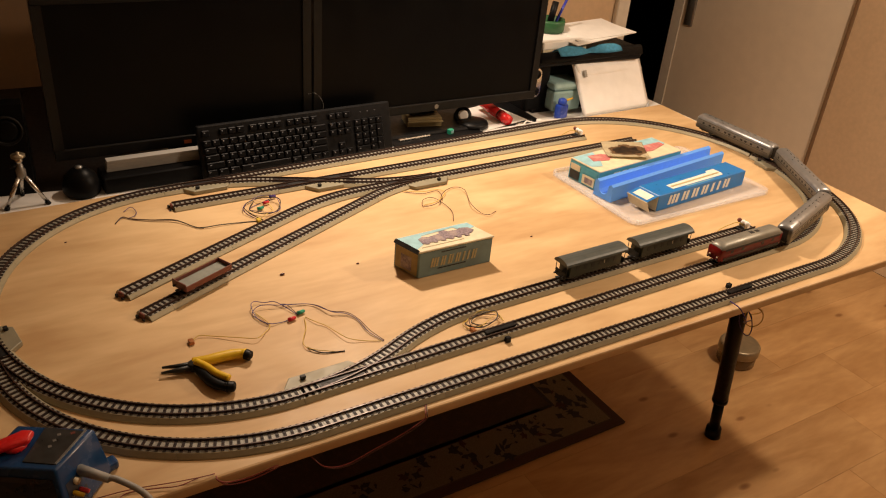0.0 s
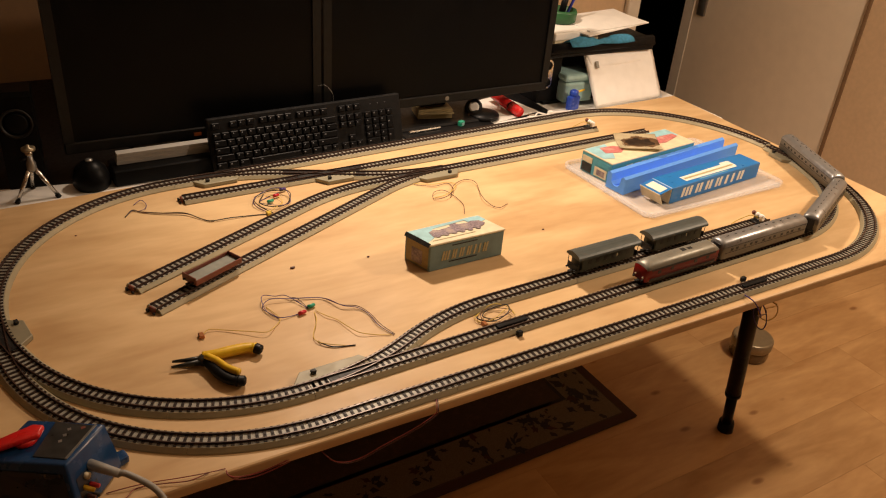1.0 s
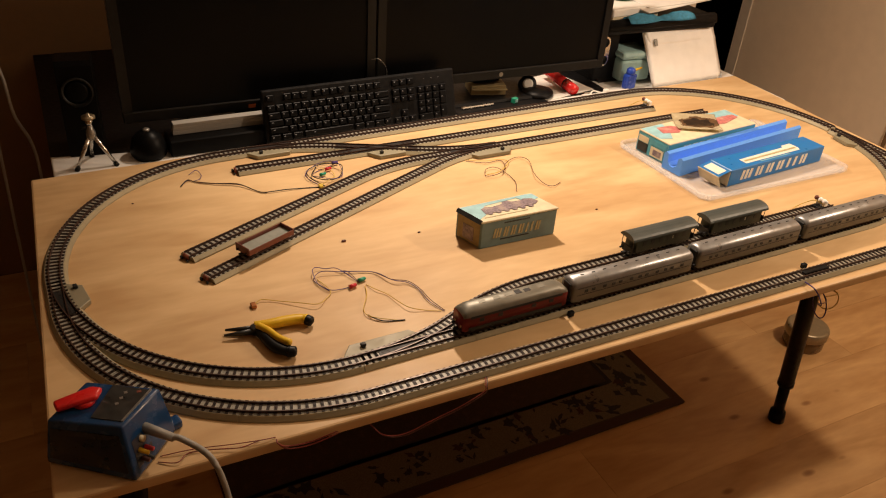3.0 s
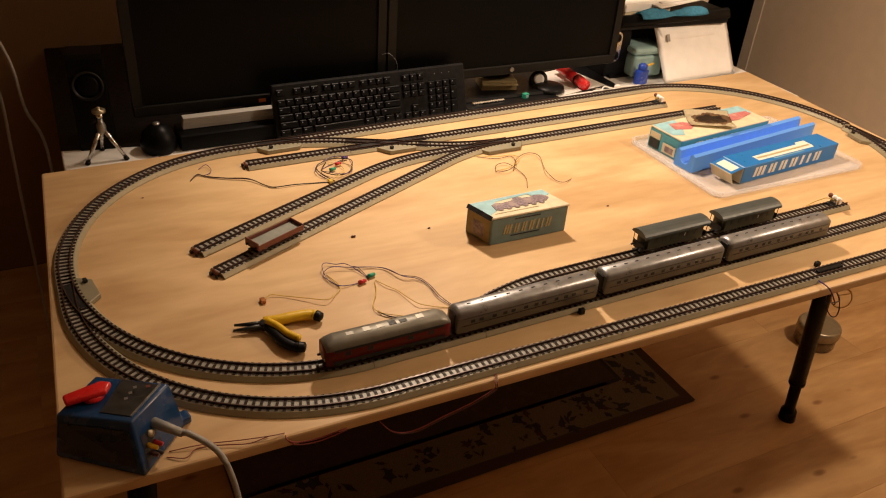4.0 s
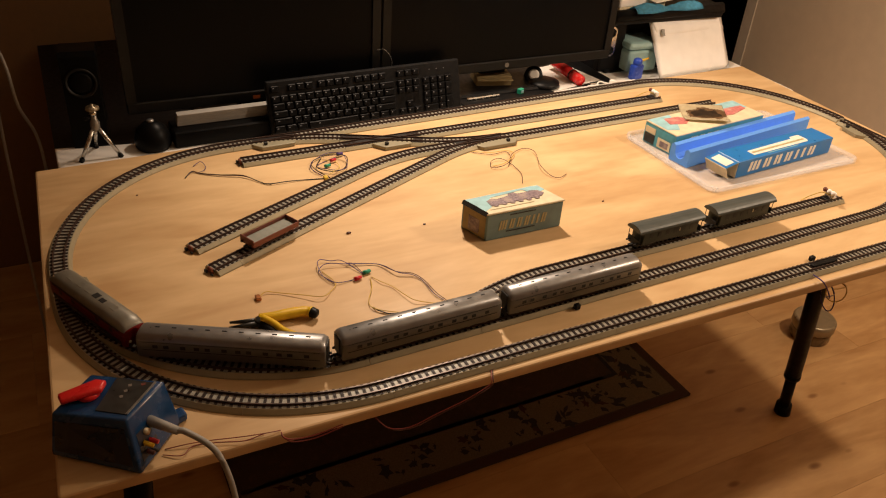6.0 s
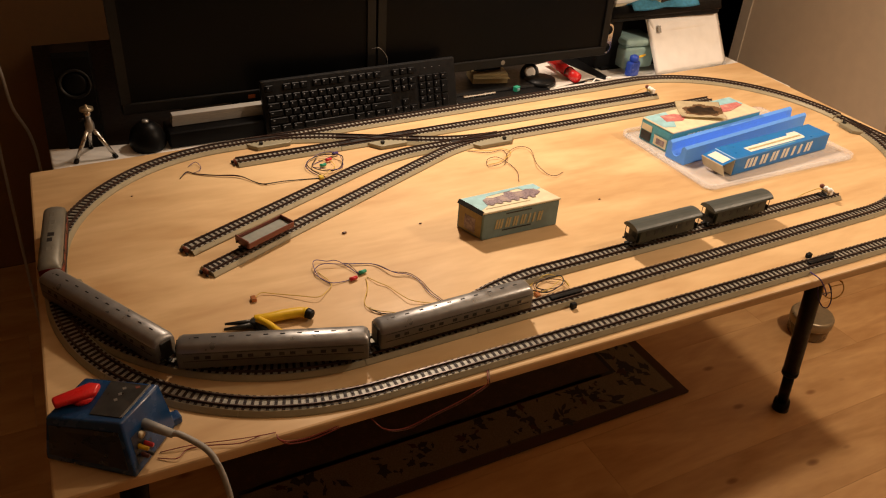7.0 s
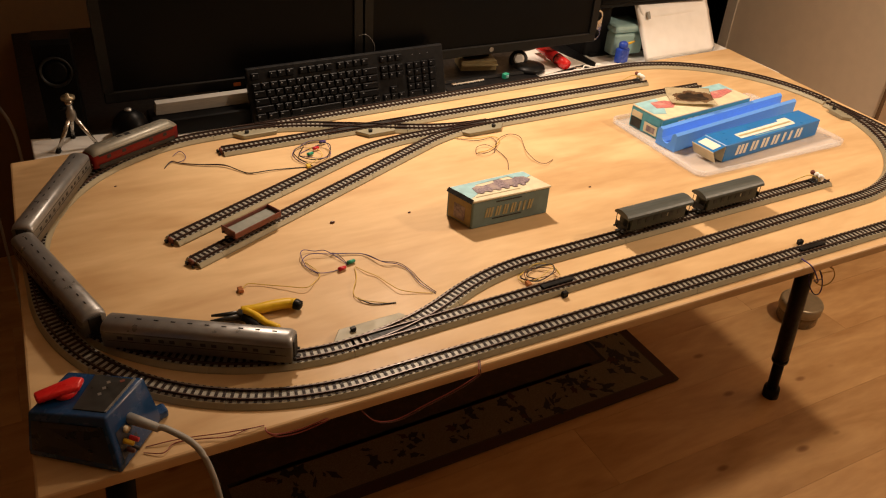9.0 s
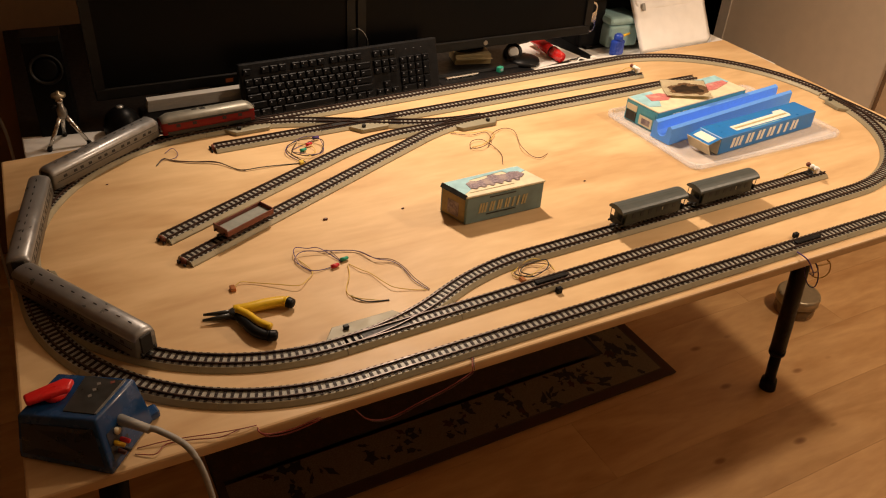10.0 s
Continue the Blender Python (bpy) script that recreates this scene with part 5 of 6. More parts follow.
def build_loco_carton():
    c = thing("loco_carton", pose(0.318, 0.289, 0.0004), "worn grey-blue model carton with a cream picture lid", "carton", "cartons")
    H = 0.056
    base = [(0, 0), (0.157, 0.0), (0.138, 0.066), (-0.019, 0.060)]
    part("carton_body", prism(base, 0, H - 0.004, 0.0012, 1), M_CARD_BLUE, c, "grey-blue card sides")
    lid = [(-0.002, -0.001), (0.159, -0.001), (0.139, 0.067), (-0.0205, 0.061)]
    part("lid_panel", prism(lid, H - 0.0038, H, 0.0010, 1), M_CREAM, c, "cream printed lid")
    part("sky_patch", flat([(-0.006, 0.03), (-0.002, 0.008), (0.018, 0.02), (0.03, 0.05), (0.13, 0.060), (0.128, 0.064), (-0.017, 0.058)], H + 0.0001), M_SKYBLUE, c, "pale blue print")
    part("sky_patch", flat([(0.115, 0.035), (0.143, 0.045), (0.138, 0.063), (0.10, 0.06)], H + 0.0004), M_SKYBLUE, c, "pale blue print")
    eng = [(0.018, 0.022), (0.125, 0.026), (0.135, 0.034), (0.128, 0.046), (0.112, 0.05), (0.104, 0.046), (0.085, 0.047), (0.08, 0.053), (0.068, 0.052), (0.065, 0.045), (0.04, 0.041), (0.03, 0.046), (0.018, 0.04)]
    part("engine_picture", flat(eng, H + 0.0008), M_DARKPRINT, c, "dark picture of an engine as a plain shape")
    for i in range(6):
        x = 0.028 + i * 0.017
        wh = lathe([(0.0055, 0), (0.0055, 0.0004)], 12)
        bmesh.ops.transform(wh, matrix=pose(x, 0.0235, H + 0.0010), verts=wh.verts)
        part("picture_wheel", wh, M_DARKPRINT, c)
    part("print_line", flat([(0.01, 0.010), (0.10, 0.011), (0.10, 0.013), (0.01, 0.012)], H + 0.0002), M_FADED, c)
    letters(c, 0.024, 0.103, 0.019, 0.018, 0, M_FADED, pose(0, -0.0002, 0))
    for z, a, b in ((0.0455, 0.045, 0.098), (0.0125, 0.04, 0.10)):
        part("print_line", box(a, b, -0.0008, 0.0, z, z + 0.0018), M_LABELBLACK, c)
    # printed end with open flap
    d = Vector((-0.019, 0.060))
    ang = math.degrees(math.atan2(d.y, d.x))
    end = pose(0, 0, 0, 0, 0, ang)
    part("end_label", box(0.004, 0.058, 0.0002, 0.0010, 0.003, 0.05, 0, end), M_CARD_SIDE, c, "tan printed end panel")
    part("end_picture", box(0.018, 0.044, 0.0010, 0.0016, 0.008, 0.036, 0, end), M_DARKPRINT, c)
    part("end_flap", box(0.001, 0.061, 0.0005, 0.0018, -0.006, 0.0025, 0, end @ pose(0, 0, H - 0.001, 42)), M_LABELBLACK, c, "dark folded flap")


def build_tray_things():
    tr = thing("plastic_lid", pose(1.064, 0.436, 0.0004, 0, 0, 0.5), "milky transparent plastic box lid lying flat", "lid")
    W, D = 0.442, 0.296
    def rr(w, d, r):
        o = []
        for cx, cy, a0 in ((w / 2 - r, d / 2 - r, 0), (-w / 2 + r, d / 2 - r, 90), (-w / 2 + r, -d / 2 + r, 180), (w / 2 - r, -d / 2 + r, 270)):
            for k in range(5):
                a = radians(a0 + 22.5 * k)
                o.append((cx + r * math.cos(a), cy + r * math.sin(a)))
        return o
    part("plate", prism(rr(W - 0.006, D - 0.006, 0.018), 0.0, 0.002), M_TRAY, tr)
    rim = bmesh.new()
    rings = []
    for w_, z_ in ((0.0, 0.0), (0.0, 0.011), (-0.008, 0.012), (-0.012, 0.0022)):
        rings.append([rim.verts.new((x, y, z_)) for x, y in rr(W + w_, D + w_, 0.02)])
    for a, b in zip(rings, rings[1:]):
        for i in range(len(a)):
            rim.faces.new((a[i], a[(i + 1) % len(a)], b[(i + 1) % len(a)], b[i]))
    part("rim", rim, M_TRAY, tr, "raised rim", True)
    # turquoise set carton
    c = thing("set_carton", pose(0.880, 0.454, 0.0028, 0, 0, 6.3), "turquoise model carton with red and cream picture lid", "carton", "cartons")
    L, W2, H = 0.292, 0.094, 0.050
    part("carton_body", box(0, L, 0, W2, 0, H - 0.003, 0.001), M_TURQ, c)
    part("lid_panel", box(-0.0006, L + 0.0006, -0.0006, W2 + 0.0006, H - 0.0028, H, 0.0008), M_CREAM, c, "cream picture lid")
    part("sky_patch", flat([(0.002, 0.03), (0.03, 0.02), (0.06, 0.06), (0.07, 0.092), (0.003, 0.092)], H + 0.0001), M_SKYBLUE, c)
    part("sky_patch", flat([(0.23, 0.05), (0.289, 0.05), (0.289, 0.092), (0.22, 0.092)], H + 0.0001), M_SKYBLUE, c)
    part("train_picture", flat([(0.03, 0.05), (0.07, 0.038), (0.10, 0.055), (0.08, 0.075), (0.04, 0.08)], H + 0.0005), M_REDPRINT, c, "red picture shape")
    part("train_picture", flat([(0.15, 0.04), (0.22, 0.03), (0.28, 0.045), (0.28, 0.062), (0.2, 0.065), (0.16, 0.06)], H + 0.0005), M_REDPRINT, c, "red picture shape")
    letters(c, 0.045, 0.15, 0.022, 0.016, 0, M_WHITEPRINT, pose(0, -0.0002, 0))
    e = pose(0, 0, 0, 0, 0, 90)
    for y, z0, z1, w_, mm in ((0.060, 0.003, 0.024, 0.030, M_LABELBLACK), (0.060, 0.026, 0.040, 0.030, M_CREAM), (0.012, 0.004, 0.026, 0.038, M_CREAM), (0.018, 0.008, 0.021, 0.024, M_DARKPRINT), (0.006, 0.030, 0.042, 0.045, M_TURQ)):
        part("end_print", box(y, y + w_, 0.0003 if mm != M_DARKPRINT else 0.0009, 0.0010 if mm != M_DARKPRINT else 0.0015, z0, z1, 0, e), mm, c)
    # burnt paper
    p = thing("stained_paper", pose(1.018, 0.525, 0.0535, 3, -2, -28), "cream paper with a dark brown burnt stain", "paper")
    bm = bmesh.new()
    n = 48
    g = [[bm.verts.new((-0.052 + 0.104 * i / n, -0.042 + 0.084 * j / n, 0.003 + 0.005 * (abs(j / n - 0.5) * 2) ** 2 + 0.002 * noise.noise((i * 0.1, j * 0.1, 3)))) for j in range(n + 1)] for i in range(n + 1)]
    for i in range(n):
        for j in range(n):
            dd = math.hypot((i / 4 - n * 0.55 / 4) * 0.85, (j / 4 - n * 0.52 / 4) * 1.25) + 1.3 * noise.noise((i * 0.12, j * 0.12, 9)) + 0.5 * noise.noise((i * 0.5, j * 0.5, 4))
            f = bm.faces.new((g[i][j], g[i + 1][j], g[i + 1][j + 1], g[i][j + 1]))
            f.material_index = 1 if dd < 3.3 else 2 if dd < 4.9 else 0
    bmesh.ops.solidify(bm, geom=list(bm.faces), thickness=0.0006)
    part("sheet", bm, [M_CREAM, M_BROWNINK, M_SCORCH], p, "", True)
    # blue foam channel
    fm = thing("foam_channel", pose(0.872, 0.398, 0.0028, 0, 0, 7.6), "bright blue U-shaped foam channel", "foam")
    sec = [(0, 0), (0.052, 0), (0.052, 0.036), (0.047, 0.040), (0.040, 0.036), (0.038, 0.018), (0.030, 0.011), (0.022, 0.011), (0.014, 0.018), (0.012, 0.036), (0.006, 0.040), (0, 0.036)]
    part("channel", extrude_x(sec, 0, 0.425), M_FOAM, fm)
    # blue coach carton
    b = thing("coach_carton", pose(0.940, 0.323, 0.0028, 0, 0, 5.0), "bright blue model coach carton with white print", "carton", "cartons")
    L, W3, H = 0.315, 0.060, 0.038
    part("carton_body", box(0, L, 0, W3, 0, H, 0.0010), M_BLUECARD, b)
    letters(b, 0.035, 0.232, 0.022, 0.009, 0, M_WHITEPRINT, pose(0, -0.0002, 0))
    part("coach_picture", flat([(0.06, 0.012), (0.24, 0.012), (0.245, 0.02), (0.245, 0.044), (0.215, 0.044), (0.21, 0.036), (0.06, 0.032)], H + 0.0001), M_WHITEPRINT, b, "white coach picture")
    part("picture_band", flat([(0.065, 0.019), (0.238, 0.021), (0.238, 0.0265), (0.065, 0.0245)], H + 0.0007), M_FADED, b)
    part("print_line", flat([(0.10, 0.006), (0.20, 0.006), (0.20, 0.0085), (0.10, 0.0085)], H + 0.0001), M_SKYBLUE, b)
    part("end_flap", box(-0.036, 0.0, 0.002, W3 - 0.002, -0.0006, 0.0006, 0, pose(-0.0006, 0, H - 0.002, 0, -10)), M_BLUECARD, b, "open blue end flap")
    part("flap_label", box(-0.030, -0.006, 0.008, W3 - 0.010, 0.0007, 0.0012, 0, pose(-0.0006, 0, H - 0.002, 0, -10)), M_WHITEPRINT, b, "white label")
    part("tuck_flap", box(-0.0008, 0.0004, 0.001, W3 - 0.001, -0.030, 0.0, 0, pose(-0.037, 0, H - 0.008, 0, -28)), M_CREAM, b, "cream inner flap")
    part("inner_flap", box(-0.0012, -0.0004, 0.001, W3 - 0.001, 0.001, H - 0.003), M_CREAM, b, "cream inner end")


def build_transformer():
    o = Vector((-0.322, 0.043, 0.0004))
    t = thing("transformer", pose(*o), "dark blue train transformer with red control knob", "transformer")
    lo = [(-0.074, 0.006), (0.016, -0.064), (0.073, 0.002), (-0.020, 0.068)]
    hi = [(-0.063, 0.003), (0.012, -0.040), (0.062, 0.010), (-0.016, 0.055)]
    bm = bmesh.new()
    a = [bm.verts.new((x, y, 0)) for x, y in lo]
    m_ = [bm.verts.new((x, y, 0.007)) for x, y in lo]
    b = [bm.verts.new((x, y, 0.067)) for x, y in hi]
    for r0, r1 in ((a, m_), (m_, b)):
        for i in range(4):
            bm.faces.new((r0[i], r0[(i + 1) % 4], r1[(i + 1) % 4], r1[i]))
    bm.faces.new(list(reversed(a)))
    bm.faces.new(b)
    bmesh.ops.recalc_face_normals(bm, faces=bm.faces)
    bmesh.ops.bevel(bm, geom=list(bm.edges), offset=0.003, segments=3, affect="EDGES", profile=0.5)
    part("casing", bm, M_TRAFO, t, "glossy dark blue casing", True)
    def face_panel(i, j, u0, u1, v0, v1, name, material, lift):
        low = [Vector((*lo[k], 0.007)) for k in (i, j)]
        top = [Vector((*hi[k], 0.067)) for k in (i, j)]
        spot = lambda u, v: low[0].lerp(low[1], u).lerp(top[0].lerp(top[1], u), v)
        out = (low[1] - low[0]).cross(top[0] - low[0]).normalized()
        q = bmesh.new()
        ring = [spot(u0, v0), spot(u1, v0), spot(u1, v1), spot(u0, v1)]
        inner = [q.verts.new(p - out * 0.001) for p in ring]
        outer_ring = [q.verts.new(p + out * lift) for p in ring]
        q.faces.new(outer_ring)
        q.faces.new(list(reversed(inner)))
        for k in range(4):
            q.faces.new((inner[k], inner[(k + 1) % 4], outer_ring[(k + 1) % 4], outer_ring[k]))
        part(name, q, material, t, "dark plate set in the casing side")
    face_panel(0, 1, 0.05, 0.93, 0.06, 0.80, "side_plate", M_TRAFODARK, 0.0006)
    face_panel(1, 2, 0.10, 0.46, 0.08, 0.62, "socket_plate", M_TRAFODARK, 0.0006)
    part("scale_plate", prism([(0.012, -0.031), (0.050, 0.011), (0.012, 0.036), (-0.018, -0.012)], 0.0668, 0.0682, 0.0004, 1), M_LABELBLACK, t, "grey-black scale plate")
    part("plate_rim", prism([(0.0145, -0.032), (0.053, 0.0105), (0.051, 0.0115), (0.0125, -0.031)], 0.0668, 0.0688), M_GREYMETAL, t, "thin bright plate edge")
    for x, y in ((0.018, 0.008), (0.024, 0.016), (0.012, 0.0)):
        part("scale_mark", box(x - 0.002, x + 0.002, y - 0.002, y + 0.002, 0.0682, 0.0685), M_GREYMETAL, t)
    part("pilot_mark", box(0.036, 0.041, 0.010, 0.014, 0.0682, 0.0686), M_RUST, t)
    kb = lathe([(0.0125, 0.0668), (0.0135, 0.069), (0.012, 0.073), (0.004, 0.074)], 22)
    bmesh.ops.transform(kb, matrix=pose(-0.022, 0.018, 0), verts=kb.verts)
    knob = part("control_knob", kb, M_KNOB, t, "red control knob", True)
    ar = prism([(-0.030, -0.0075), (0.014, -0.011), (0.024, 0.002), (0.014, 0.011), (-0.030, 0.0075)], 0.0715, 0.0795, 0.0028, 2)
    bmesh.ops.transform(ar, matrix=pose(-0.023, 0.017, 0, 0, 0, 10), verts=ar.verts)
    part("pointer", ar, M_KNOB, knob, "red pointer handle", True)
    f = pose(0.0145, -0.053, 0, 0, 0, 48)
    q = lambda u, out, z: f @ Vector((u, -out, z))
    part("cable_sleeve", rod(q(0.036, -0.004, 0.043), q(0.034, 0.036, 0.041), 0.0066, 0.0050, 14), M_GREYCABLE, t, "grey cable sleeve", True)
    part("socket", rod(q(0.024, -0.004, 0.038), q(0.024, 0.003, 0.038), 0.0042, n=14), M_CREAM, t, "", True)
    for u, z, mm in ((0.024, 0.026, M_REDPLUG), (0.014, 0.018, M_WIRE_BR), (0.015, 0.029, M_YELLOW), (0.022, 0.014, M_SOOT)):
        part("plug", rod(q(u, -0.006, z), q(u, 0.014, z - 0.001), 0.0032, 0.0026, 12), mm, t, "", True)
    part("side_lug", prism([(0.066, -0.002), (0.082, 0.004), (0.078, 0.020), (0.062, 0.016)], 0.0, 0.012, 0.003, 2), M_TRAFO, t)
    c0 = q(0.034, 0.034, 0.041)
    w = [Vector(k) - o for k in ((-0.224, -0.034, 0.022), (-0.212, -0.047, -0.02), (-0.207, -0.052, -0.09), (-0.205, -0.052, -0.20), (-0.21, -0.05, -0.45), (-0.22, -0.04, FLOOR + 0.005))]
    part("mains_cable", tube([c0, c0 + Vector((0.010, -0.006, -0.001))] + w, 0.0038, 10), M_GREYCABLE, t, "grey mains cable", True)


def build_pliers():
    p = thing("pliers", pose(-0.107, 0.198, 0.0), "long-nose pliers with yellow and black handles lying open", "pliers")
    o = Vector((-0.105, 0.208, 0))
    def blade(pts, r0, r1, z=0.008):
        b = bmesh.new()
        a, e = Vector((*pts[0], z)) - Vector((o.x, o.y, 0)), Vector((*pts[1], z - 0.001)) - Vector((o.x, o.y, 0))
        add_rod(b, a, e, r0, r1, 10)
        return b
    part("jaw", blade(((-0.100, 0.210), (-0.147, 0.224)), 0.0055, 0.0018), M_LABELBLACK, p, "dark steel jaw", True)
    part("jaw", blade(((-0.104, 0.204), (-0.151, 0.212)), 0.0055, 0.0018), M_LABELBLACK, p, "dark steel jaw", True)
    part("pivot", lathe([(0.008, 0.002), (0.0095, 0.004), (0.0095, 0.013), (0.006, 0.0145)], 20), M_LABELBLACK, p, "", True)
    def grip(pts, mats, names, cut):
        q = [Vector((x, y, z)) - o for x, y, z in pts]
        line = curve_points(q, 8)
        n = len(line)
        k = int(n * cut)
        for (i0, i1), mm, nm in zip(((0, k + 1), (k, n)), mats, names):
            seg = line[i0:i1]
            b = bmesh.new()
            rings = []
            for i, c in enumerate(seg):
                g = (i0 + i) / (n - 1)
                r = 0.0052 + 0.0038 * math.sin(math.pi * min(1, 0.15 + g * 0.75)) + (0.0015 if g > 0.8 else 0)
                if i0 + i == n - 1:
                    r *= 0.55
                d = (seg[min(i + 1, len(seg) - 1)] - seg[max(i - 1, 0)]).normalized()
                u = d.cross(Vector((0, 0, 1))).normalized()
                v = u.cross(d)
                rings.append([b.verts.new(c + r * (math.cos(a) * u + 0.85 * math.sin(a) * v)) for a in [2 * math.pi * kk / 12 for kk in range(12)]])
            for a_, b_ in zip(rings, rings[1:]):
                for kk in range(12):
                    b.faces.new((a_[kk], a_[(kk + 1) % 12], b_[(kk + 1) % 12], b_[kk]))
            b.faces.new(list(reversed(rings[0])))
            b.faces.new(rings[-1])
            part(nm, b, mm, p, "", True)
    grip([(-0.106, 0.216, 0.010), (-0.085, 0.211, 0.010), (-0.060, 0.210, 0.010), (-0.036, 0.206, 0.010), (-0.024, 0.193, 0.010)], (M_YELLOW, M_BLACK), ("handle", "handle_tip"), 0.82)
    grip([(-0.104, 0.203, 0.010), (-0.098, 0.182, 0.010), (-0.092, 0.160, 0.010), (-0.080, 0.143, 0.010), (-0.066, 0.136, 0.010)], (M_BLACK, M_BLACK), ("handle", "handle_tip"), 0.8)
    part("yellow_inlay", tube([Vector(q) - o for q in ((-0.103, 0.205, 0.017), (-0.092, 0.186, 0.0175), (-0.084, 0.165, 0.018), (-0.072, 0.148, 0.018))], 0.0055, 8), M_YELLOW, p, "yellow handle inlay", True)


def wire_thing(strands, label, extra=()):
    """Loose wires: (points in millimetres, material, lift) for each strand."""
    x, y = strands[0][0][0]
    o = Vector((x / 1000, y / 1000, 0))
    t = thing("loose_wire", pose(o.x, o.y, 0), label, "wire", "loose wires")
    for pts, mm, lift in strands:
        q = []
        for i, (a, b) in enumerate(pts):
            hump = 0.0012 + lift * math.sin(math.pi * (i / max(1, len(pts) - 1))) * (0.6 + 0.4 * math.sin(i * 2.1))
            q.append(Vector((a / 1000, b / 1000, max(0.0011, hump))) - o)
        part("strand", tube(q, 0.0010 if mm is M_WIRE_K else 0.00065, 6), mm, t, "", True)
    for kind, (a, b, z), mm in extra:
        c = Vector((a / 1000, b / 1000, z)) - o
        if kind == "led":
            bm = rod(c - Vector((0.006, 0.001, 0)), c + Vector((0.005, 0.001, 0)), 0.0034, 0.003, 12)
            add_ball(bm, c + Vector((0.005, 0.001, 0)), 0.003, 10)
        else:
            bm = box(c.x - 0.004, c.x + 0.004, c.y - 0.006, c.y + 0.006, 0.0, 0.006, 0.001)
        part("plug", bm, mm, t, "", kind == "led")


def build_wires():
    wire_thing([([(176, 146), (164, 180), (163, 216), (152, 237), (132, 248), (113, 286), (65, 301), (31, 311), (14, 300), (18, 278), (29, 260), (49, 259), (67, 262)], M_WIRE_B, 0.006),
                ([(178, 148), (168, 180), (166, 214), (155, 239), (130, 252), (110, 288), (66, 304), (74, 301), (81, 267)], M_WIRE_BR, 0.005),
                ([(81, 267), (60, 312), (43, 322), (26, 327), (17, 313), (17, 285), (28, 262)], M_WIRE_B, 0.008),
                ([(89, 258), (98, 236), (110, 220), (118, 192), (127, 170), (150, 158), (172, 148)], M_WIRE_Y, 0.005),
                ([(86, 255), (77, 225), (59, 192), (65, 170), (101, 150)], M_WIRE_Y, 0.006),
                ([(62, 180), (66, 168), (80, 156), (110, 148)], M_WIRE_K, 0.002),
                ([(-91, 268), (-79, 274), (-59, 265), (-30, 245), (-4, 228), (15, 242), (29, 260), (20, 300)], M_WIRE_Y, 0.006)],
               "tangle of thin blue, brown and yellow wires with plugs",
               [("led", (66, 258, 0.0042), M_REDPLUG), ("led", (86, 270, 0.0042), M_GREENPLUG), ("box", (-94, 264, 0), M_BRASS)])
    wire_thing([([(-122, 693), (-105, 715), (-91, 703), (-57, 682), (-18, 664), (7, 631), (22, 616), (58, 614), (97, 611), (127, 606)], M_WIRE_K, 0.003),
                ([(-120, 698), (-103, 712), (-88, 699), (-55, 679), (-16, 660), (9, 629), (25, 614)], M_WIRE_BR, 0.003),
                ([(-98, 738), (-82, 746), (-76, 726), (-84, 708), (-97, 708)], M_WIRE_B, 0.006),
                ([(135, 603), (115, 648), (132, 683), (167, 699), (191, 677), (188, 637), (164, 619), (139, 632), (131, 661), (183, 690)], M_WIRE_B, 0.012),
                ([(140, 606), (122, 640), (126, 678), (160, 690), (196, 668), (180, 632), (150, 622), (128, 650), (150, 692)], M_WIRE_K, 0.010),
                ([(127, 606), (150, 615), (172, 640), (168, 668), (150, 680)], M_WIRE_Y, 0.010)],
               "coil of blue and black wires with plugs",
               [("led", (168, 668, 0.006), M_REDPLUG), ("led", (150, 650, 0.005), M_GREENPLUG), ("box", (131, 605, 0), M_WIRE_Y), ("led", (190, 690, 0.006), M_WIRE_B)])
    wire_thing([([(464, 618), (499, 592), (536, 595), (526, 555), (492, 530), (469, 538), (483, 563), (509, 560), (517, 503), (496, 457)], M_WIRE_BR, 0.006),
                ([(507, 533), (538, 574), (579, 596), (591, 568), (564, 501), (568, 465), (580, 450), (606, 463)], M_WIRE_BR, 0.010),
                ([(455, 628), (500, 600), (540, 600), (545, 575), (505, 545), (475, 545)], M_WIRE_Y, 0.005)],
               "thin brown wires curling over the board")
    wire_thing([([(331, 141), (314, 130), (320, 115), (346, 114), (374, 123), (383, 111), (382, 130), (363, 146), (339, 144), (320, 131), (327, 112)], M_WIRE_Y, 0.010),
                ([(325, 138), (318, 122), (340, 110), (372, 116), (378, 132), (350, 142), (330, 128), (345, 116)], M_WIRE_K, 0.012),
                ([(322, 112), (330, 135), (360, 140), (380, 120), (362, 110), (335, 120)], M_WIRE_BR, 0.014)],
               "bundle of yellow and dark wires between the tracks", [("box", (322, 110, 0), M_BRASS)])
    wire_thing([([(-279, 0), (-258, -11), (-243, 0), (-211, -8), (-185, -16), (-160, -12)], M_WIRE_R, 0.003),
                ([(-275, 8), (-249, 4), (-223, 1), (-191, -8), (-159, -14), (-140, -14)], M_WIRE_R, 0.004)],
               "thin red wires from the transformer along the edge")
    h = thing("hanging_wire", pose(-0.14, -0.022, 0), "thin red wires hanging under the table edge", "wire")
    for k in (0, 1):
        part("strand", tube([(0, 0.004, 0.0012), (0.0, -0.004, 0.001), (0.012, -0.004, -0.008 - 0.004 * k), (0.04, -0.002, -0.014 - 0.005 * k), (0.075, 0.000, -0.012 - 0.004 * k), (0.10, 0.012, -0.0205)], 0.0009), M_WIRE_R, h, "", True)


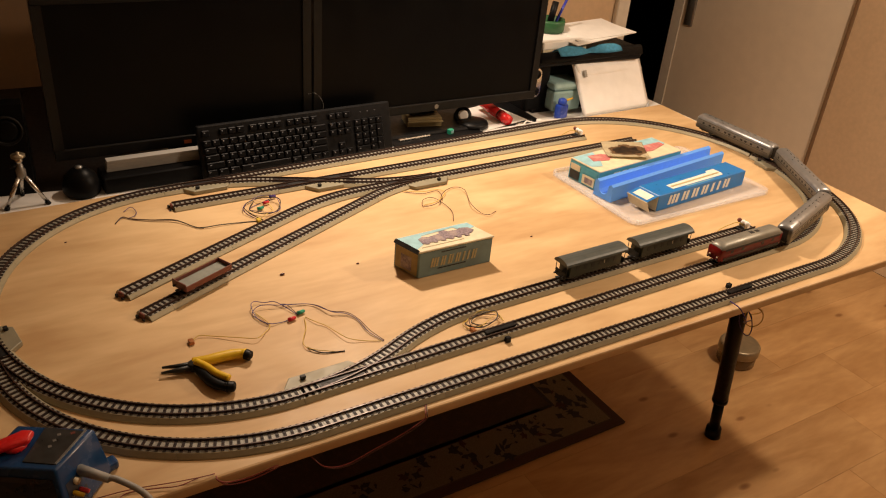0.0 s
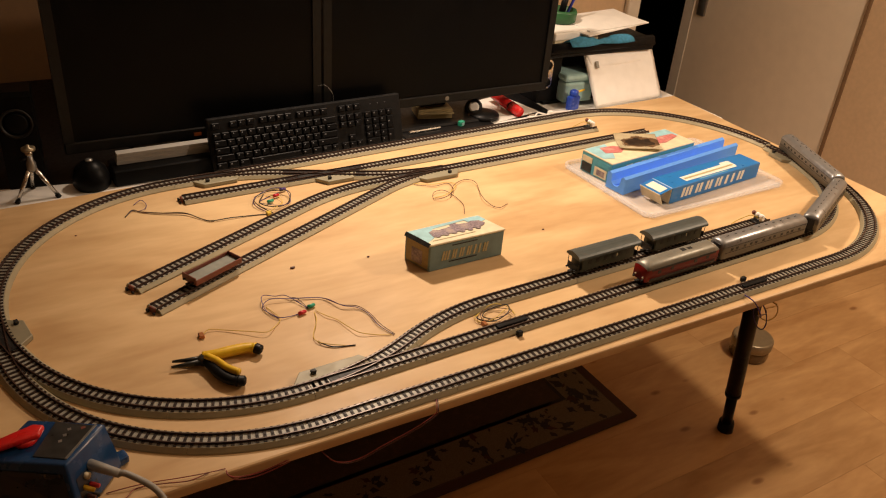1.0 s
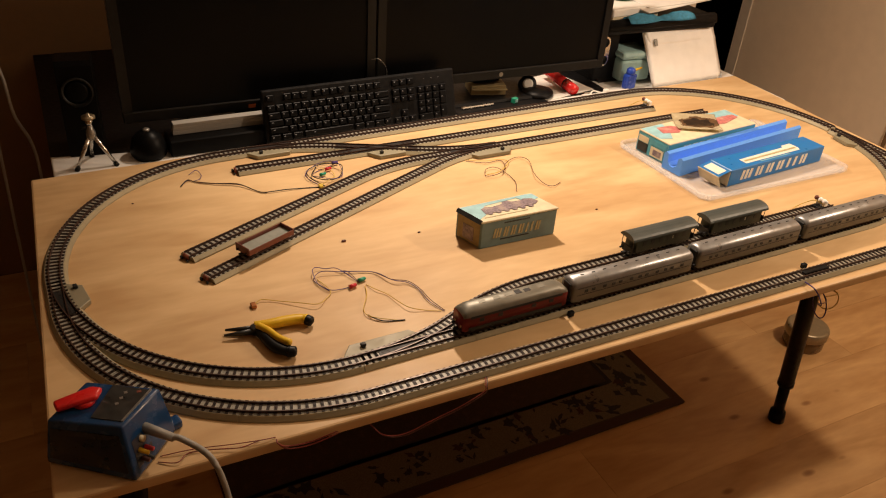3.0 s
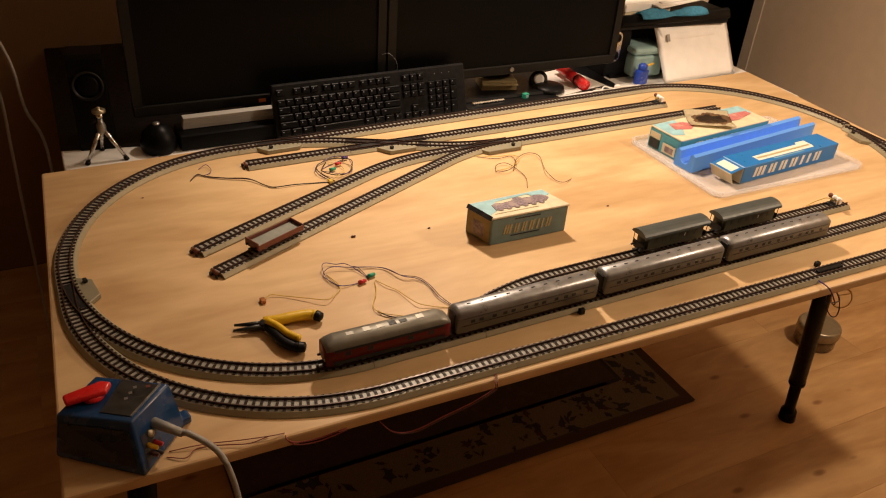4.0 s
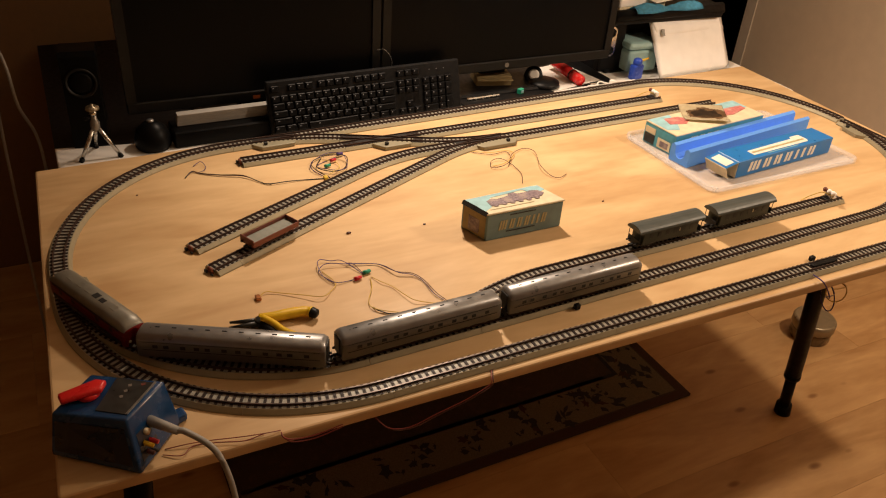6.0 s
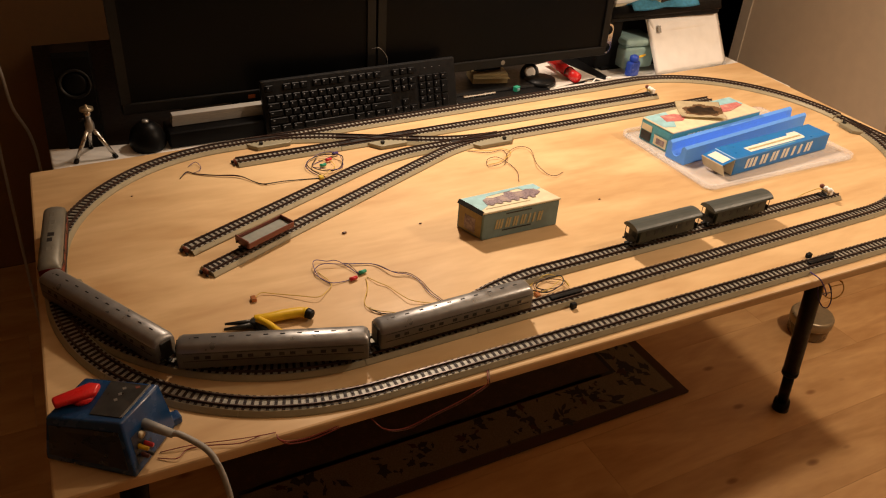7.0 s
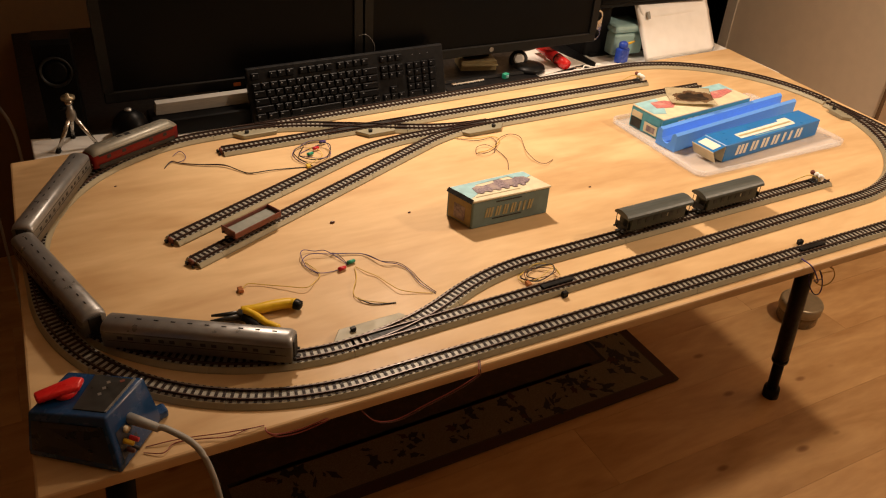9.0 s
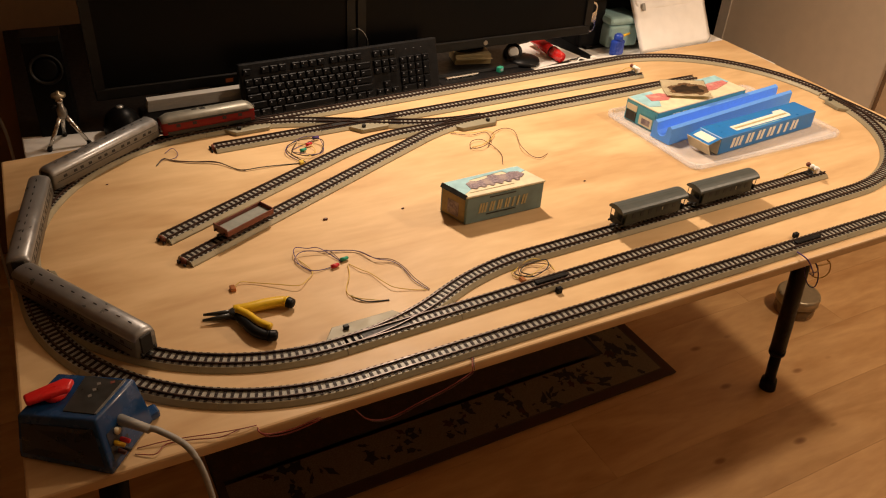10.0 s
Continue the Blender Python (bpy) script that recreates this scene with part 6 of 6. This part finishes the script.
def build_edge_wire():
    w = thing("hanging_wire", pose(0.167, -0.009, 0), "thin red and brown wires hanging over the table edge", "wire")
    route = [(0.167, -0.002, 0.0012), (0.160, -0.016, 0.0014), (0.153, -0.030, 0.0010), (0.148, -0.034, -0.006), (0.114, -0.034, -0.020), (0.072, -0.034, -0.030), (0.030, -0.034, -0.040), (0.000, -0.030, -0.034), (-0.015, -0.012, -0.022)]
    for k, mm in ((0, M_WIRE_R), (1, M_WIRE_BR)):
        part("strand", tube([(x - 0.167 + 0.002 * k, y + 0.009 - 0.001 * k, z + (0 if z > 0 else -0.002 * k)) for x, y, z in route], 0.0008), mm, w, "", True)


def build_signal(p, heading, label):
    s = thing("end_signal", pose(p.x, p.y, RAILTOP - 0.0022, 0, 0, heading), label, "signal", "end signals")
    part("plate", box(-0.010, 0.008, -0.010, 0.010, 0.0, 0.003, 0.0006), M_SOOT, s)
    b = bmesh.new()
    add_rod(b, (0, -0.007, 0.003), (0, -0.007, 0.014), 0.0012, n=8)
    add_rod(b, (0, 0.007, 0.003), (0, 0.007, 0.014), 0.0012, n=8)
    add_rod(b, (0, -0.012, 0.013), (0, 0.012, 0.013), 0.0016, n=8)
    part("bracket", b, M_STEEL, s)
    for y, mm in ((-0.010, M_ENVELOPE), (0.0, M_ENVELOPE), (0.010, M_RUST)):
        part("bulb", add_ball(bmesh.new(), (0.0, y, 0.016), 0.0050, 10), mm, s, "", True)
    part("white_block", box(0.002, 0.012, -0.011, 0.008, 0.003, 0.015, 0.0012), M_ENVELOPE, s)
    part("wire", tube([(0, -0.006, 0.010), (-0.012, 0.006, 0.014), (-0.022, 0.016, 0.006), (-0.032, 0.026, -0.006), (-0.045, 0.024, -0.008)], 0.0008), M_WIRE_Y, s, "", True)


def build_contact(line, s, side, label):
    """A flat black contact strip on the track with a small lug beside it."""
    p, d = line.at(s), line.way(s)
    t = thing("track_contact", pose(p.x, p.y, 0.0092, 0, 0, math.degrees(math.atan2(d.y, d.x))), label, "track contact", "track contacts")
    part("strip", box(-0.030, 0.030, -0.0045, 0.0045, 0.0, 0.0042, 0.001), M_BLACK, t)
    part("lug", box(-0.006, 0.004, side * 0.0235 - 0.004, side * 0.0235 + 0.004, -0.0086, 0.001, 0.0012), M_BLACK, t)


def build_end_clip(line, s, out):
    p, d = line.at(s), line.way(s) * out
    t = thing("track_end_clip", pose(p.x, p.y, 0.0003, 0, 0, math.degrees(math.atan2(d.y, d.x))), "dark brown bent metal clip at the open track end", "track clip", "end clips")
    part("tongue", box(0.0008, 0.005, -0.006, 0.006, 0.0, 0.0105, 0.001), M_RUST, t)
    part("hook", box(0.005, 0.009, -0.010, -0.004, 0.0, 0.006, 0.001), M_SOOT, t)
    part("hook", box(0.005, 0.008, 0.004, 0.010, 0.0, 0.004, 0.001), M_SOOT, t)


def build_specks():
    for x, y, r in ((0.102, 0.397, 0.0035), (0.241, 0.380, 0.0022), (-0.215, 0.655, 0.0016), (0.61, 0.34, 0.002), (-0.05, 0.10, 0.0016)):
        s = thing("crumb", pose(x, y, 0.0), "small dark crumb on the board", "crumb", "crumbs")
        part("bit", add_ball(bmesh.new(), (0, 0, r * 0.5), r, 8, (1.4, 0.8, 0.6)), M_WIRE_BR, s)


def build_table_things():
    build_loco_carton()
    build_tray_things()
    build_transformer()
    build_pliers()
    build_wires()
    build_edge_wire()
    build_signal(MID.at(MID.length - 0.022), TILT, "small end-of-track signal with white and red lamps")
    build_signal(SIDING.at(SIDING.length - 0.035), TILT, "small end-of-track signal with white and red lamps")
    build_contact(NEAR_IN, 0.350, -1, "black contact strip between the rails")
    near = min(range(400), key=lambda i: (OUTER.at(OUTER.length * i / 400) - Vector((0.845, 0.004))).length)
    build_contact(OUTER, OUTER.length * near / 400, 1, "black contact strip between the rails")
    build_end_clip(SPUR_A, SPUR_A.length, 1)
    build_end_clip(SPUR_B, SPUR_B.length, 1)
    build_end_clip(MID, 0.0, -1)
    build_specks()


# ---------------------------------------------------------------- build
build_room()
ground = build_floor()
build_table()
build_desk()
build_rug()
build_tin()
build_tracks()
loco = build_loco(train_pose(0, 0.004, LOCO_LEN))
coaches = [build_coach(train_pose(0, LOCO_PITCH + i * COACH_PITCH, COACH_LEN), "silver sheet-metal express coach in the train") for i in range(3)]
build_van(on_line(SIDING, 0.371 + 0.61 - 0.36, 0.042), "small green branch-line coach with grey roof")
build_van(on_line(SIDING, 0.371 + 0.79 - 0.36, 0.042), "small green branch-line coach with grey roof")
build_flat_wagon(on_line(SPUR_B, 0.185 + 0.464, 0.028))
build_desk_things()
build_table_things()
build_planks(ground)


def motions():
    times = [i * 0.125 for i in range(81)]
    walk(loco, [(t, train_pose(t, 0.004, LOCO_LEN)) for t in times])
    for i, c in enumerate(coaches):
        walk(c, [(t, train_pose(t, LOCO_PITCH + i * COACH_PITCH, COACH_LEN)) for t in times])


motions()
